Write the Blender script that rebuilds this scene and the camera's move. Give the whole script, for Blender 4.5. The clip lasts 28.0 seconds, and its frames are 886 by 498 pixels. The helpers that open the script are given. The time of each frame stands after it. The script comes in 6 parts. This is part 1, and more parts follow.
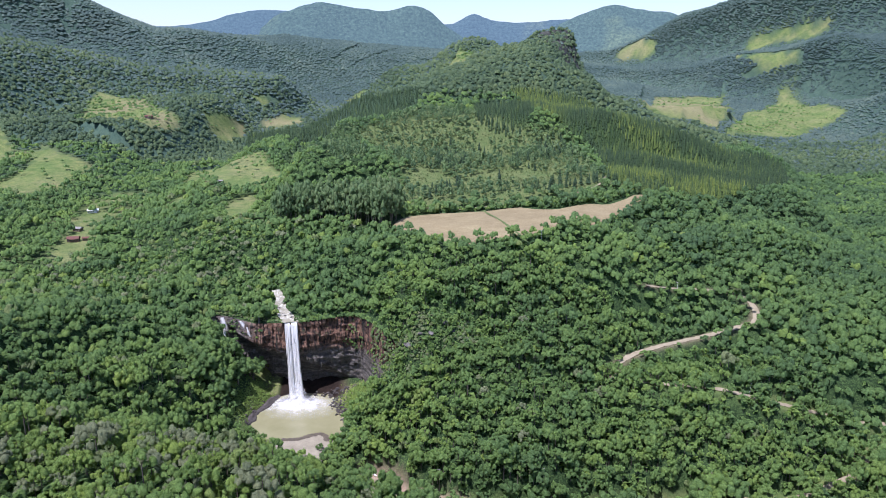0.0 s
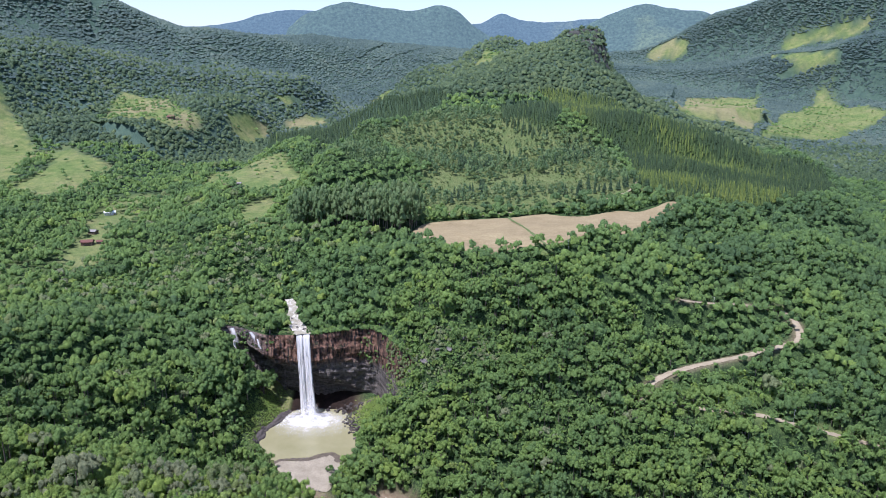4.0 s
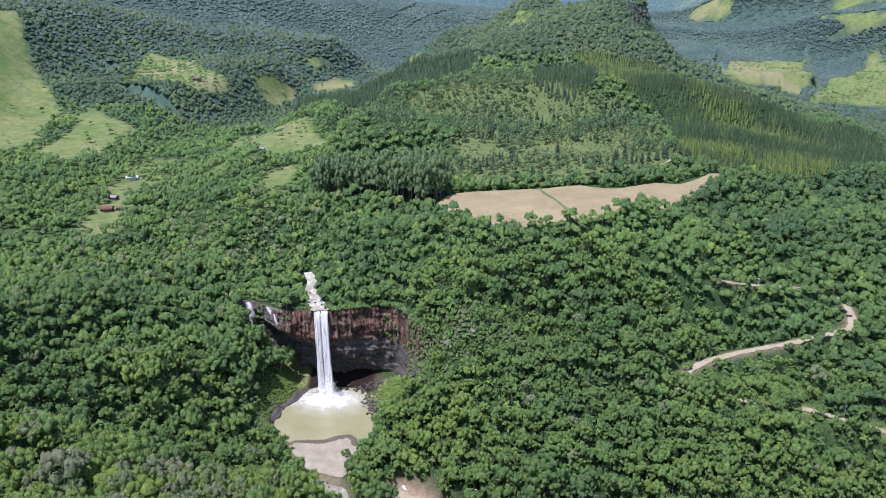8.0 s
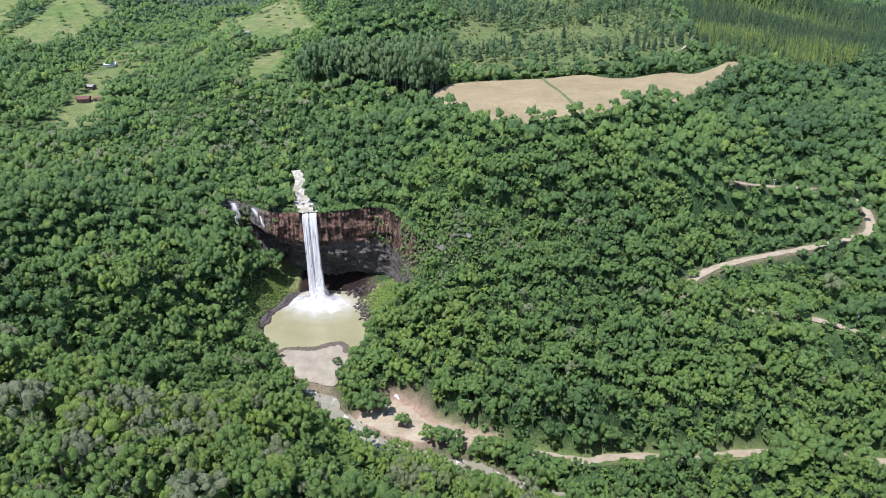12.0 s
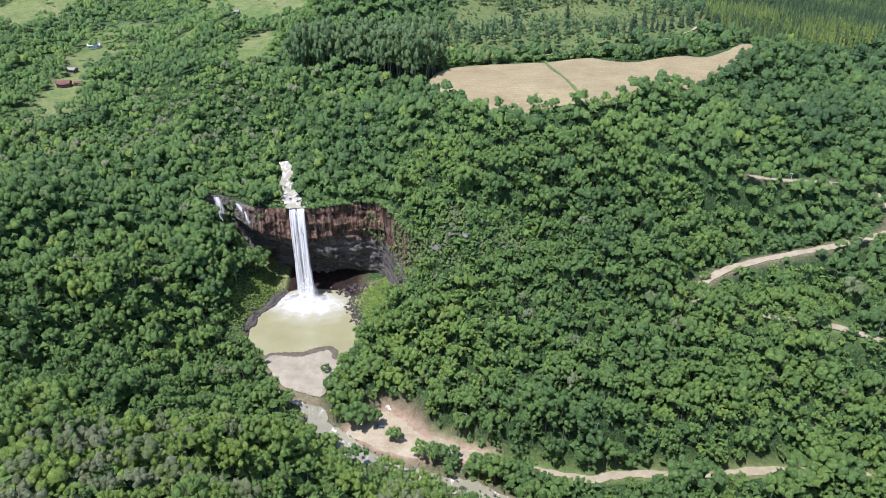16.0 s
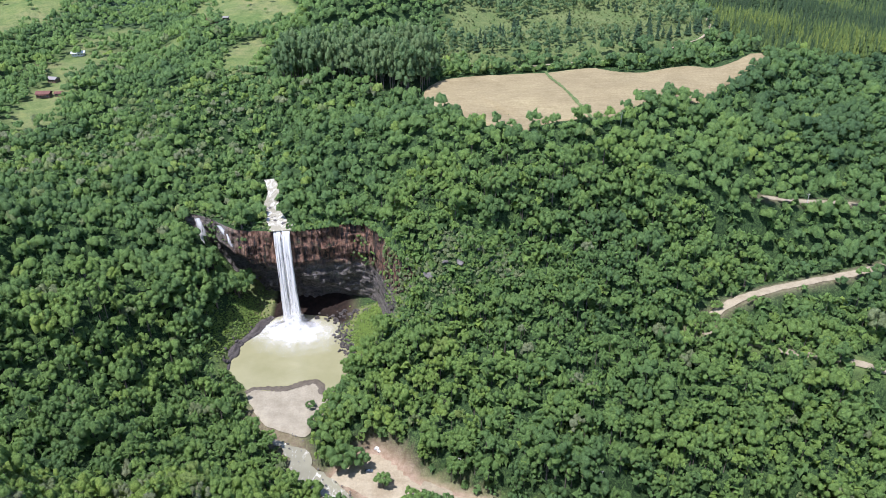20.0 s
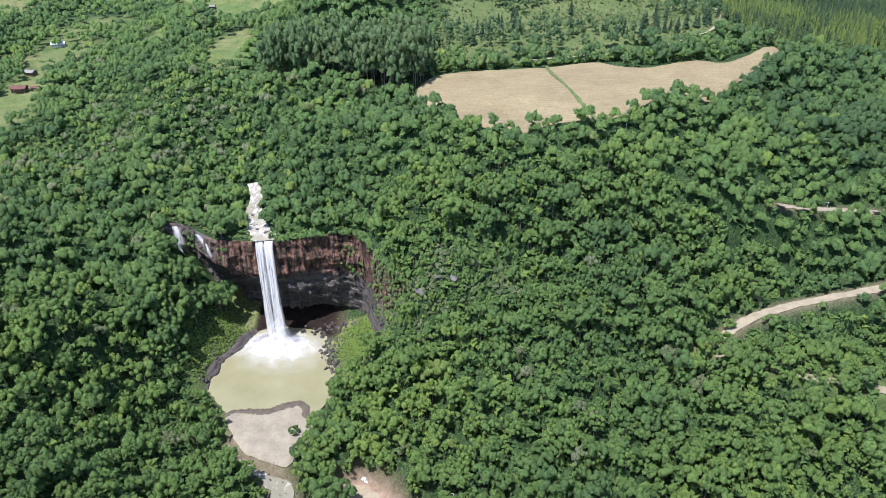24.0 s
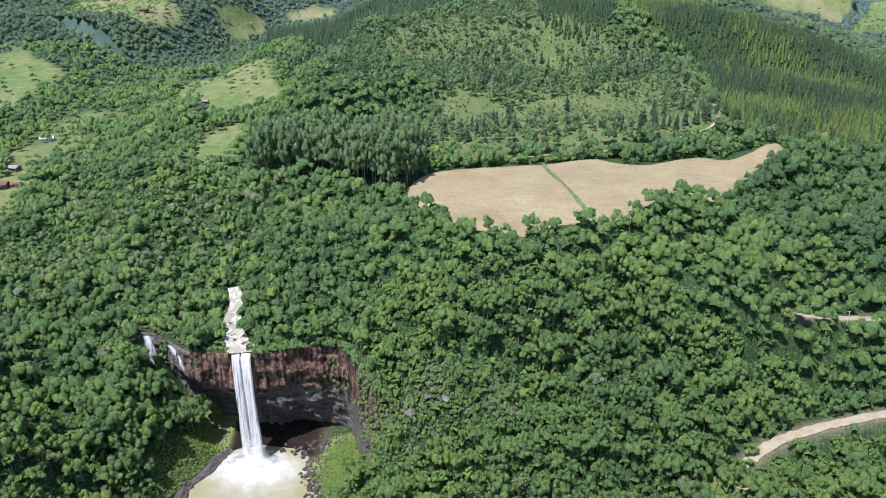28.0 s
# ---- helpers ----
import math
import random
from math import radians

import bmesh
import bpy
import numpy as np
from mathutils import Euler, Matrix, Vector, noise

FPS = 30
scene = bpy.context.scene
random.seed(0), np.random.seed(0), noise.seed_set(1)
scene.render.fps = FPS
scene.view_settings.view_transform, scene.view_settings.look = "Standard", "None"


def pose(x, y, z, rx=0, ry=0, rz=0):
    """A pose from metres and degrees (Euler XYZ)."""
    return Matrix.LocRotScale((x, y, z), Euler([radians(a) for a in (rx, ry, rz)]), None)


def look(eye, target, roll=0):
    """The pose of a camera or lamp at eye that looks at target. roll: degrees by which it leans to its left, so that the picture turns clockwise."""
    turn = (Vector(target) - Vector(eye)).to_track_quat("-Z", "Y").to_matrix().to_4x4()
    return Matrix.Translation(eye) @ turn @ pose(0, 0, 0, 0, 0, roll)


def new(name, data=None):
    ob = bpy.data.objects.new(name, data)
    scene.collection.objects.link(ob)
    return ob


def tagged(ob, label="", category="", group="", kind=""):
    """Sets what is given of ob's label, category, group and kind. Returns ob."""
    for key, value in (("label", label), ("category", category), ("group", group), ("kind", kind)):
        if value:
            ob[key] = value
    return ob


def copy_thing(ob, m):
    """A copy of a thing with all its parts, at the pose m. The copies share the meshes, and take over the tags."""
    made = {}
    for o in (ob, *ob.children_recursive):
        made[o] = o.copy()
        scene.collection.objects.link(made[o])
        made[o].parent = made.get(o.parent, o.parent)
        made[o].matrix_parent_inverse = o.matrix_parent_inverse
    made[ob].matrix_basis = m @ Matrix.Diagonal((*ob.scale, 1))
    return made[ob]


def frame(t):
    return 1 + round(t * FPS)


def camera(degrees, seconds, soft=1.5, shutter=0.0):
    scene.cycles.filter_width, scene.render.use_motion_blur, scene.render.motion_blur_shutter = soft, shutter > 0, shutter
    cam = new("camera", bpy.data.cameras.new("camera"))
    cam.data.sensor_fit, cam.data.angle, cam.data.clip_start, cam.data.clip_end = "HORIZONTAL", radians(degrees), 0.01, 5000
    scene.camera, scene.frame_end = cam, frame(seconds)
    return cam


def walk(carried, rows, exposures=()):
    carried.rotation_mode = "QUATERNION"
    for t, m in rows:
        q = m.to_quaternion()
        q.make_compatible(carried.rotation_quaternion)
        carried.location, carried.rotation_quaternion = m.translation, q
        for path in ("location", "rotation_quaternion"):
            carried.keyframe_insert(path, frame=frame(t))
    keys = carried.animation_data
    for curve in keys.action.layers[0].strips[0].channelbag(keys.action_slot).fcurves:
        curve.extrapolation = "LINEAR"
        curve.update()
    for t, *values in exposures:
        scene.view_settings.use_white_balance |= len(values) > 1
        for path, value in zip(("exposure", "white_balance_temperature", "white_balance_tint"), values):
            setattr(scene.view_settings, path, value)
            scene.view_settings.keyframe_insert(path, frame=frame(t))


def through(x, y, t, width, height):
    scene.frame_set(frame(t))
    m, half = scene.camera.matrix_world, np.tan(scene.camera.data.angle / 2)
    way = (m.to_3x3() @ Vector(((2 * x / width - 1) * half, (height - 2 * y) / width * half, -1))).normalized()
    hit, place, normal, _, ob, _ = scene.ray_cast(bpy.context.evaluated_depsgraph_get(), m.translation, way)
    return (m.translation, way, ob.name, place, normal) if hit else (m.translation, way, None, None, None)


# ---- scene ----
cam = camera(63.76, 28.0, soft=0.8)
# seconds, place in metres, heading, pitch and roll in degrees
PATH = [
    (0, 0.03, -740.15, 276.99, 2.651, -14.317, 0.027), (0.5, 0.85, -735.97, 276.95, 2.625, -14.308, 0.021), (1, 1.66, -731.80, 276.91, 2.598, -14.279, 0.044),
    (1.5, 2.46, -727.63, 276.86, 2.557, -14.262, 0.042), (2, 3.24, -723.48, 276.82, 2.534, -14.252, 0.084), (2.5, 4.01, -719.33, 276.77, 2.507, -14.257, 0.076),
    (3, 4.76, -715.18, 276.73, 2.367, -14.265, 0.071), (3.5, 5.49, -711.05, 276.68, 1.851, -14.283, 0.052), (4, 6.21, -706.91, 276.64, 0.474, -14.305, 0.058),
    (4.5, 6.90, -702.78, 276.60, -1.418, -14.332, 0.019), (6.5, 9.49, -686.27, 276.50, -2.089, -14.383, 0.135), (7, 10.09, -682.15, 276.49, -2.105, -14.785, 0.106),
    (7.5, 10.67, -678.02, 276.48, -2.139, -15.937, 0.088), (8, 11.23, -673.90, 276.48, -2.143, -17.234, 0.135), (8.5, 11.77, -669.77, 276.48, -2.157, -18.507, 0.142),
    (9, 12.29, -665.64, 276.49, -2.170, -19.769, 0.148), (9.5, 12.79, -661.51, 276.51, -2.196, -20.981, 0.137), (10, 13.28, -657.38, 276.53, -2.201, -22.151, 0.134),
    (10.5, 13.76, -653.25, 276.56, -2.241, -23.258, 0.115), (11, 14.22, -649.11, 276.59, -2.263, -24.346, 0.115), (11.5, 14.67, -644.97, 276.63, -2.269, -25.411, 0.136),
    (12, 15.10, -640.82, 276.67, -2.305, -26.470, 0.127), (12.5, 15.52, -636.68, 276.72, -2.323, -27.503, 0.071), (14.5, 17.13, -620.04, 276.95, -2.416, -28.414, 0.014),
    (15, 17.51, -615.88, 277.01, -2.428, -28.415, 0.014), (15.5, 17.89, -611.70, 277.07, -2.445, -28.417, 0.010), (16, 18.26, -607.53, 277.14, -2.488, -28.405, -0.004),
    (16.5, 18.63, -603.35, 277.20, -2.520, -28.398, -0.055), (17, 19.00, -599.16, 277.27, -2.544, -28.397, -0.056), (17.5, 19.37, -594.97, 277.34, -2.555, -28.394, -0.076),
    (18, 19.73, -590.78, 277.41, -2.566, -28.394, -0.061), (18.5, 20.10, -586.59, 277.47, -2.555, -28.400, -0.050), (19, 20.46, -582.39, 277.54, -2.556, -28.412, -0.056),
    (19.5, 20.82, -578.18, 277.60, -2.547, -28.409, -0.045), (20, 21.18, -573.98, 277.66, -2.562, -28.406, -0.095), (20.5, 21.55, -569.77, 277.72, -2.564, -28.409, -0.078),
    (21, 21.91, -565.56, 277.78, -2.570, -28.482, -0.110), (21.5, 22.27, -561.34, 277.84, -2.561, -28.853, -0.102), (23.5, 23.67, -544.47, 278.05, -2.568, -29.659, -0.133),
    (24, 24.01, -540.25, 278.09, -2.589, -29.676, -0.127), (24.5, 24.34, -536.03, 278.14, -2.567, -29.451, -0.109), (25, 24.66, -531.80, 278.18, -2.556, -28.644, -0.115),
    (25.5, 24.96, -527.58, 278.23, -2.535, -27.728, -0.152), (26, 25.25, -523.36, 278.27, -2.488, -26.815, -0.156), (26.5, 25.52, -519.15, 278.31, -2.477, -25.882, -0.151),
    (27, 25.77, -514.93, 278.36, -2.442, -24.954, -0.133), (27.5, 25.99, -510.71, 278.41, -2.436, -24.026, -0.133), (28, 26.18, -506.50, 278.46, -2.428, -23.099, -0.137),
]
walk(cam, [(t, pose(x, y, z, 90 + pitch, 0, -heading) @ pose(0, 0, 0, 0, 0, roll)) for t, x, y, z, heading, pitch, roll in PATH], [(0, 0.53, 5700, 25), (8, 0.60, 5700, 24), (12, 0.68, 5800, 20), (15, 0.71, 5800, 19), (28, 0.73, 5800, 19)])

# ---------------------------------------------------------------- world, sun, exposure
SUN_AZ, SUN_EL = 226.0, 68.0
sky = bpy.data.worlds.new("sky")
scene.world = sky
sky.use_nodes = True
sky_tex = sky.node_tree.nodes.new("ShaderNodeTexSky")
sky_tex.sky_type, sky_tex.sun_disc = "NISHITA", False
sky_tex.sun_elevation, sky_tex.sun_rotation = radians(SUN_EL), radians(SUN_AZ)
sky_tex.air_density, sky_tex.dust_density, sky_tex.ozone_density = 1.0, 1.0, 1.4
sky.node_tree.nodes["Background"].inputs["Strength"].default_value = 0.14
sky.node_tree.links.new(sky_tex.outputs[0], sky.node_tree.nodes["Background"].inputs["Color"])
sun = new("sun", bpy.data.lights.new("sun", "SUN"))
sun.data.energy, sun.data.angle, sun.data.color = 5.0, radians(0.55), (1.0, 0.95, 0.87)
_a, _e = radians(SUN_AZ), radians(SUN_EL)
sun.matrix_world = look((math.sin(_a) * math.cos(_e) * 900, math.cos(_a) * math.cos(_e) * 900, math.sin(_e) * 900), (0, 0, 0))


# ---------------------------------------------------------------- materials
class Nodes:
    """A node material with short calls."""

    def __init__(self, name, rough=0.8, spec=0.3):
        self.mat = bpy.data.materials.new(name)
        self.mat.use_nodes = True
        self.tree = self.mat.node_tree
        self.bsdf = self.tree.nodes["Principled BSDF"]
        self.out = self.tree.nodes["Material Output"]
        self.bsdf.inputs["Roughness"].default_value = rough
        self.bsdf.inputs["Specular IOR Level"].default_value = spec

    def node(self, kind, **values):
        n = self.tree.nodes.new("ShaderNode" + kind)
        for key, value in values.items():
            n.inputs[key].default_value = value
        return n

    def link(self, a, b):
        self.tree.links.new(a, b)

    def place(self, scale=(1, 1, 1)):
        c = self.tree.nodes.new("ShaderNodeTexCoord")
        m = self.tree.nodes.new("ShaderNodeMapping")
        m.inputs["Scale"].default_value = scale
        self.link(c.outputs["Object"], m.inputs["Vector"])
        return m.outputs["Vector"]

    def world_place(self, scale=(1, 1, 1)):
        g = self.tree.nodes.new("ShaderNodeNewGeometry")
        m = self.tree.nodes.new("ShaderNodeMapping")
        m.inputs["Scale"].default_value = scale
        self.link(g.outputs["Position"], m.inputs["Vector"])
        return m.outputs["Vector"]

    def noise(self, vec, scale, detail=4, rough=0.6, distort=0.0):
        n = self.node("TexNoise", Scale=scale, Detail=detail, Roughness=rough, Distortion=distort)
        self.link(vec, n.inputs["Vector"])
        return n.outputs["Fac"]

    def ramp(self, fac, stops):
        r = self.tree.nodes.new("ShaderNodeValToRGB")
        el = r.color_ramp.elements
        while len(el) < len(stops):
            el.new(0.5)
        for e, (p, c) in zip(el, stops):
            e.position = p
            e.color = (*c, 1) if len(c) == 3 else c
        self.link(fac, r.inputs["Fac"])
        return r.outputs["Color"]

    def mix(self, fac, a, b, mode="MIX"):
        m = self.tree.nodes.new("ShaderNodeMix")
        m.data_type, m.blend_type = "RGBA", mode
        for value, key in ((fac, 0), (a, 6), (b, 7)):
            if isinstance(value, (int, float)):
                m.inputs[key].default_value = value
            elif isinstance(value, tuple):
                m.inputs[key].default_value = (*value, 1)
            else:
                self.link(value, m.inputs[key])
        return m.outputs[2]

    def attr(self, name):
        a = self.tree.nodes.new("ShaderNodeAttribute")
        a.attribute_name = name
        return a.outputs["Fac"]

    def math(self, op, a, b=0.0):
        m = self.tree.nodes.new("ShaderNodeMath")
        m.operation = op
        for value, key in ((a, 0), (b, 1)):
            if isinstance(value, (int, float)):
                m.inputs[key].default_value = value
            else:
                self.link(value, m.inputs[key])
        return m.outputs[0]

    def bump(self, height, strength=0.5, distance=0.2):
        b = self.node("Bump", Strength=strength, Distance=distance)
        self.link(height, b.inputs["Height"])
        self.link(b.outputs["Normal"], self.bsdf.inputs["Normal"])

    def color(self, value):
        if isinstance(value, tuple):
            self.bsdf.inputs["Base Color"].default_value = (*value, 1)
        else:
            self.link(value, self.bsdf.inputs["Base Color"])


def foliage(name, stops, through=0.28):
    """Leaves: the tone goes by tree, then by clump, then by leaf grain; some light passes through."""
    n = Nodes(name, 0.62, 0.25)
    island = n.tree.nodes.new("ShaderNodeNewGeometry").outputs["Random Per Island"]
    tone = n.ramp(n.attr("tint"), stops)
    vary = n.ramp(island, [(0.0, (0.86, 0.88, 0.86)), (0.5, (1.0, 1.0, 1.0)), (1.0, (1.12, 1.1, 1.06))])
    col = n.mix(1.0, tone, vary, "MULTIPLY")
    p = n.world_place()
    tufts, grain = n.noise(p, 0.6, 4, 0.7, 0.4), n.noise(p, 2.0, 3, 0.7)
    col = n.mix(1.0, col, n.ramp(tufts, [(0.32, (0.72, 0.76, 0.74)), (0.5, (1.0, 1.0, 1.0)), (0.68, (1.22, 1.18, 1.12))]), "MULTIPLY")
    col = n.mix(1.0, col, n.ramp(grain, [(0.3, (0.66, 0.68, 0.66)), (0.7, (1.32, 1.28, 1.24))]), "MULTIPLY")
    n.color(col)
    n.bump(n.noise(p, 1.3, 4, 0.8), 1.0, 1.6)
    t = n.tree.nodes.new("ShaderNodeBsdfTranslucent")
    n.link(col, t.inputs["Color"])
    mixer = n.tree.nodes.new("ShaderNodeMixShader")
    mixer.inputs["Fac"].default_value = through
    n.link(n.bsdf.outputs[0], mixer.inputs[1])
    n.link(t.outputs[0], mixer.inputs[2])
    n.link(mixer.outputs[0], n.out.inputs["Surface"])
    return n.mat


LEAF = foliage("broad_leaves", [(0.0, (0.100, 0.186, 0.080)), (0.3, (0.156, 0.272, 0.092)), (0.6, (0.212, 0.340, 0.096)), (0.82, (0.275, 0.395, 0.092)),
                                (0.92, (0.238, 0.306, 0.138)), (1.0, (0.272, 0.318, 0.182))], 0.40)
SCRUB = foliage("scrub_leaves", [(0.0, (0.160, 0.240, 0.088)), (0.5, (0.215, 0.285, 0.108)), (1.0, (0.265, 0.310, 0.138))], 0.45)
PINE = foliage("pine_needles", [(0.0, (0.030, 0.064, 0.036)), (0.5, (0.058, 0.108, 0.046)), (0.75, (0.130, 0.196, 0.050)), (1.0, (0.250, 0.310, 0.060))], 0.25)
EUCALYPT = foliage("eucalyptus_leaves", [(0.0, (0.108, 0.190, 0.092)), (0.6, (0.165, 0.268, 0.116)), (1.0, (0.230, 0.318, 0.142))], 0.42)
# Blue-grey distance haze is mixed into both leaf colours, more into the second.
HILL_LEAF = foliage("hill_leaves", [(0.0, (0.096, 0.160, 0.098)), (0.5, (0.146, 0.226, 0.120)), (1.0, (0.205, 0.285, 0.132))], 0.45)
HAZED_LEAF = foliage("hazed_mountain_leaves", [(0.0, (0.086, 0.142, 0.136)), (0.5, (0.122, 0.188, 0.168)), (1.0, (0.165, 0.232, 0.185))], 0.45)


def bark_material():
    n = Nodes("bark", 0.9, 0.2)
    f = n.noise(n.place((6, 6, 1.2)), 3.0, 5)
    n.color(n.ramp(f, [(0.3, (0.075, 0.058, 0.045)), (0.7, (0.20, 0.175, 0.145))]))
    n.bump(f, 0.6, 0.05)
    return n.mat


BARK = bark_material()


def ground_material():
    n = Nodes("ground_cover", 0.95, 0.1)
    p = n.world_place()
    big, fine = n.noise(p, 0.02, 5, 0.6), n.noise(p, 0.55, 5, 0.7)
    tufts = n.noise(p, 0.7, 5, 0.8, 0.5)
    # Floor tones run near black to paint shade into the gaps between crowns.
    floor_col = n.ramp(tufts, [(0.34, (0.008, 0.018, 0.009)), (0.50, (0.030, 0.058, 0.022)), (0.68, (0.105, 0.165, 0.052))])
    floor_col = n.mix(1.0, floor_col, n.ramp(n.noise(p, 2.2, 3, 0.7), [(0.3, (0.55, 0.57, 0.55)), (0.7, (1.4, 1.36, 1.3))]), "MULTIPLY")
    grass = n.ramp(big, [(0.35, (0.104, 0.156, 0.052)), (0.5, (0.138, 0.176, 0.066)), (0.68, (0.172, 0.188, 0.086))])
    grass = n.mix(1.0, grass, n.ramp(fine, [(0.25, (0.62, 0.66, 0.62)), (0.75, (1.25, 1.2, 1.15))]), "MULTIPLY")
    grass = n.mix(1.0, grass, n.ramp(n.noise(p, 0.09, 6, 0.75), [(0.35, (0.62, 0.72, 0.62)), (0.5, (1.0, 1.0, 1.0)), (0.66, (1.3, 1.16, 1.1))]), "MULTIPLY")
    dry = n.ramp(n.noise(p, 0.08, 5, 0.65), [(0.35, (0.086, 0.128, 0.046)), (0.65, (0.140, 0.168, 0.070))])
    dry = n.mix(1.0, dry, n.ramp(n.noise(p, 0.45, 5, 0.8), [(0.32, (0.60, 0.66, 0.60)), (0.68, (1.28, 1.22, 1.15))]), "MULTIPLY")
    soil = n.ramp(n.noise(p, 0.3, 5, 0.65), [(0.3, (0.22, 0.15, 0.10)), (0.7, (0.36, 0.275, 0.20))])
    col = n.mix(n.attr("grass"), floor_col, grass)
    col = n.mix(n.attr("dry"), col, dry)
    col = n.mix(n.attr("soil"), col, soil)
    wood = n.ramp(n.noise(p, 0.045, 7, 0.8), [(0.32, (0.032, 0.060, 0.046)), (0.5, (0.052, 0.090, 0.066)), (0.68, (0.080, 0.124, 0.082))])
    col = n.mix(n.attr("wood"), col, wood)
    # Cave floor: rock colour taken near black to paint in the cave's shade.
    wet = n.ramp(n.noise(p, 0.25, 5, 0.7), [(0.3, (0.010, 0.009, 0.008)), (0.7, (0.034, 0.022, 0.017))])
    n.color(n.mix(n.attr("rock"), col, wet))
    n.bump(n.math("ADD", n.noise(p, 0.9, 4, 0.7), tufts), 0.9, 0.9)
    return n.mat


GROUND = ground_material()


def rock_material(name, wet=0.0):
    """Layered basalt: rust-red bands and columns above, grey and smoother below."""
    n = Nodes(name, 0.75 - 0.3 * wet, 0.4)
    p = n.world_place((1, 1, 1))
    streak = n.noise(n.world_place((0.9, 0.9, 0.07)), 0.5, 6, 0.65)
    layer = n.noise(n.world_place((0.06, 0.06, 1.0)), 0.45, 5, 0.6, 0.4)
    red = n.ramp(streak, [(0.40, (0.016, 0.013, 0.012)), (0.455, (0.060, 0.036, 0.028)), (0.50, (0.150, 0.078, 0.050)), (0.56, (0.220, 0.120, 0.078)), (0.68, (0.30, 0.200, 0.145))])
    cracks = n.noise(n.world_place((0.5, 0.5, 0.9)), 0.9, 6, 0.8, 0.5)
    red = n.mix(1.0, red, n.ramp(cracks, [(0.36, (0.42, 0.40, 0.38)), (0.5, (1.0, 1.0, 1.0)), (0.66, (1.3, 1.28, 1.24))]), "MULTIPLY")
    grey = n.ramp(layer, [(0.3, (0.050, 0.045, 0.043)), (0.55, (0.150, 0.134, 0.122)), (0.75, (0.31, 0.28, 0.25))])
    grey = n.mix(1.0, grey, n.ramp(n.noise(p, 0.55, 6, 0.8, 0.3), [(0.36, (0.35, 0.34, 0.33)), (0.5, (1.0, 1.0, 1.0)), (0.68, (1.5, 1.46, 1.4))]), "MULTIPLY")
    sep = n.tree.nodes.new("ShaderNodeSeparateXYZ")
    n.link(n.tree.nodes.new("ShaderNodeNewGeometry").outputs["Position"], sep.inputs[0])
    wob = n.math("MULTIPLY", n.noise(p, 0.08, 3), 14.0)
    band = n.math("DIVIDE", n.math("SUBTRACT", n.math("ADD", sep.outputs["Z"], wob), 44.0), 9.0)
    west = n.math("DIVIDE", n.math("ADD", n.math("ADD", sep.outputs["X"], wob), 142.0), 22.0)
    band = n.math("MULTIPLY", n.math("MINIMUM", n.math("MAXIMUM", band, 0.0), 1.0), n.math("MINIMUM", n.math("MAXIMUM", west, 0.15), 1.0))
    col = n.mix(n.ramp(band, [(0.0, (0, 0, 0)), (1.0, (1, 1, 1))]), grey, red)
    moss = n.ramp(n.noise(p, 0.22, 5, 0.7), [(0.56, (0, 0, 0)), (0.70, (1, 1, 1))])
    col = n.mix(n.math("MULTIPLY", moss, 0.55), col, (0.070, 0.095, 0.035))
    n.color(col)
    n.bump(n.math("ADD", n.math("ADD", streak, layer), n.noise(p, 1.0, 6, 0.75)), 1.0, 1.6)
    return n.mat


ROCK = rock_material("cliff_rock")


def plain(name, dark, light, scale=1.0, rough=0.85, spec=0.3, bump=0.3, dist=0.05):
    n = Nodes(name, rough, spec)
    p = n.place()
    f = n.noise(p, scale, 6, 0.65)
    g = n.noise(p, scale * 9, 4, 0.7)
    col = n.mix(1.0, n.ramp(f, [(0.3, dark), (0.7, light)]), n.ramp(g, [(0.3, (0.85, 0.85, 0.85)), (0.7, (1.12, 1.12, 1.12))]), "MULTIPLY")
    n.color(col)
    n.bump(g, bump, dist)
    return n.mat


BOULDER = plain("boulder_rock", (0.045, 0.042, 0.040), (0.19, 0.175, 0.16), 0.5, 0.7, 0.4, 0.6, 0.2)
DARK_ROCK = plain("dark_wet_rock", (0.028, 0.025, 0.024), (0.115, 0.102, 0.094), 0.35, 0.75, 0.2, 0.7, 0.3)
CRAG_ROCK = plain("crag_rock", (0.020, 0.024, 0.022), (0.085, 0.090, 0.078), 0.12, 0.85, 0.2, 0.8, 1.0)
GRAVEL = plain("gravel_bar", (0.190, 0.168, 0.122), (0.285, 0.258, 0.192), 0.12, 0.95, 0.2, 0.6, 0.15)
DIRT_ROAD = plain("dirt_road", (0.20, 0.170, 0.112), (0.30, 0.262, 0.182), 0.18, 0.95, 0.2, 0.5, 0.1)
CLEARING = plain("bare_earth", (0.215, 0.176, 0.115), (0.325, 0.285, 0.200), 0.10, 0.95, 0.2, 0.5, 0.15)
VERGE = plain("grass_verge", (0.060, 0.100, 0.032), (0.130, 0.160, 0.065), 0.2, 0.95, 0.1, 0.6, 0.3)


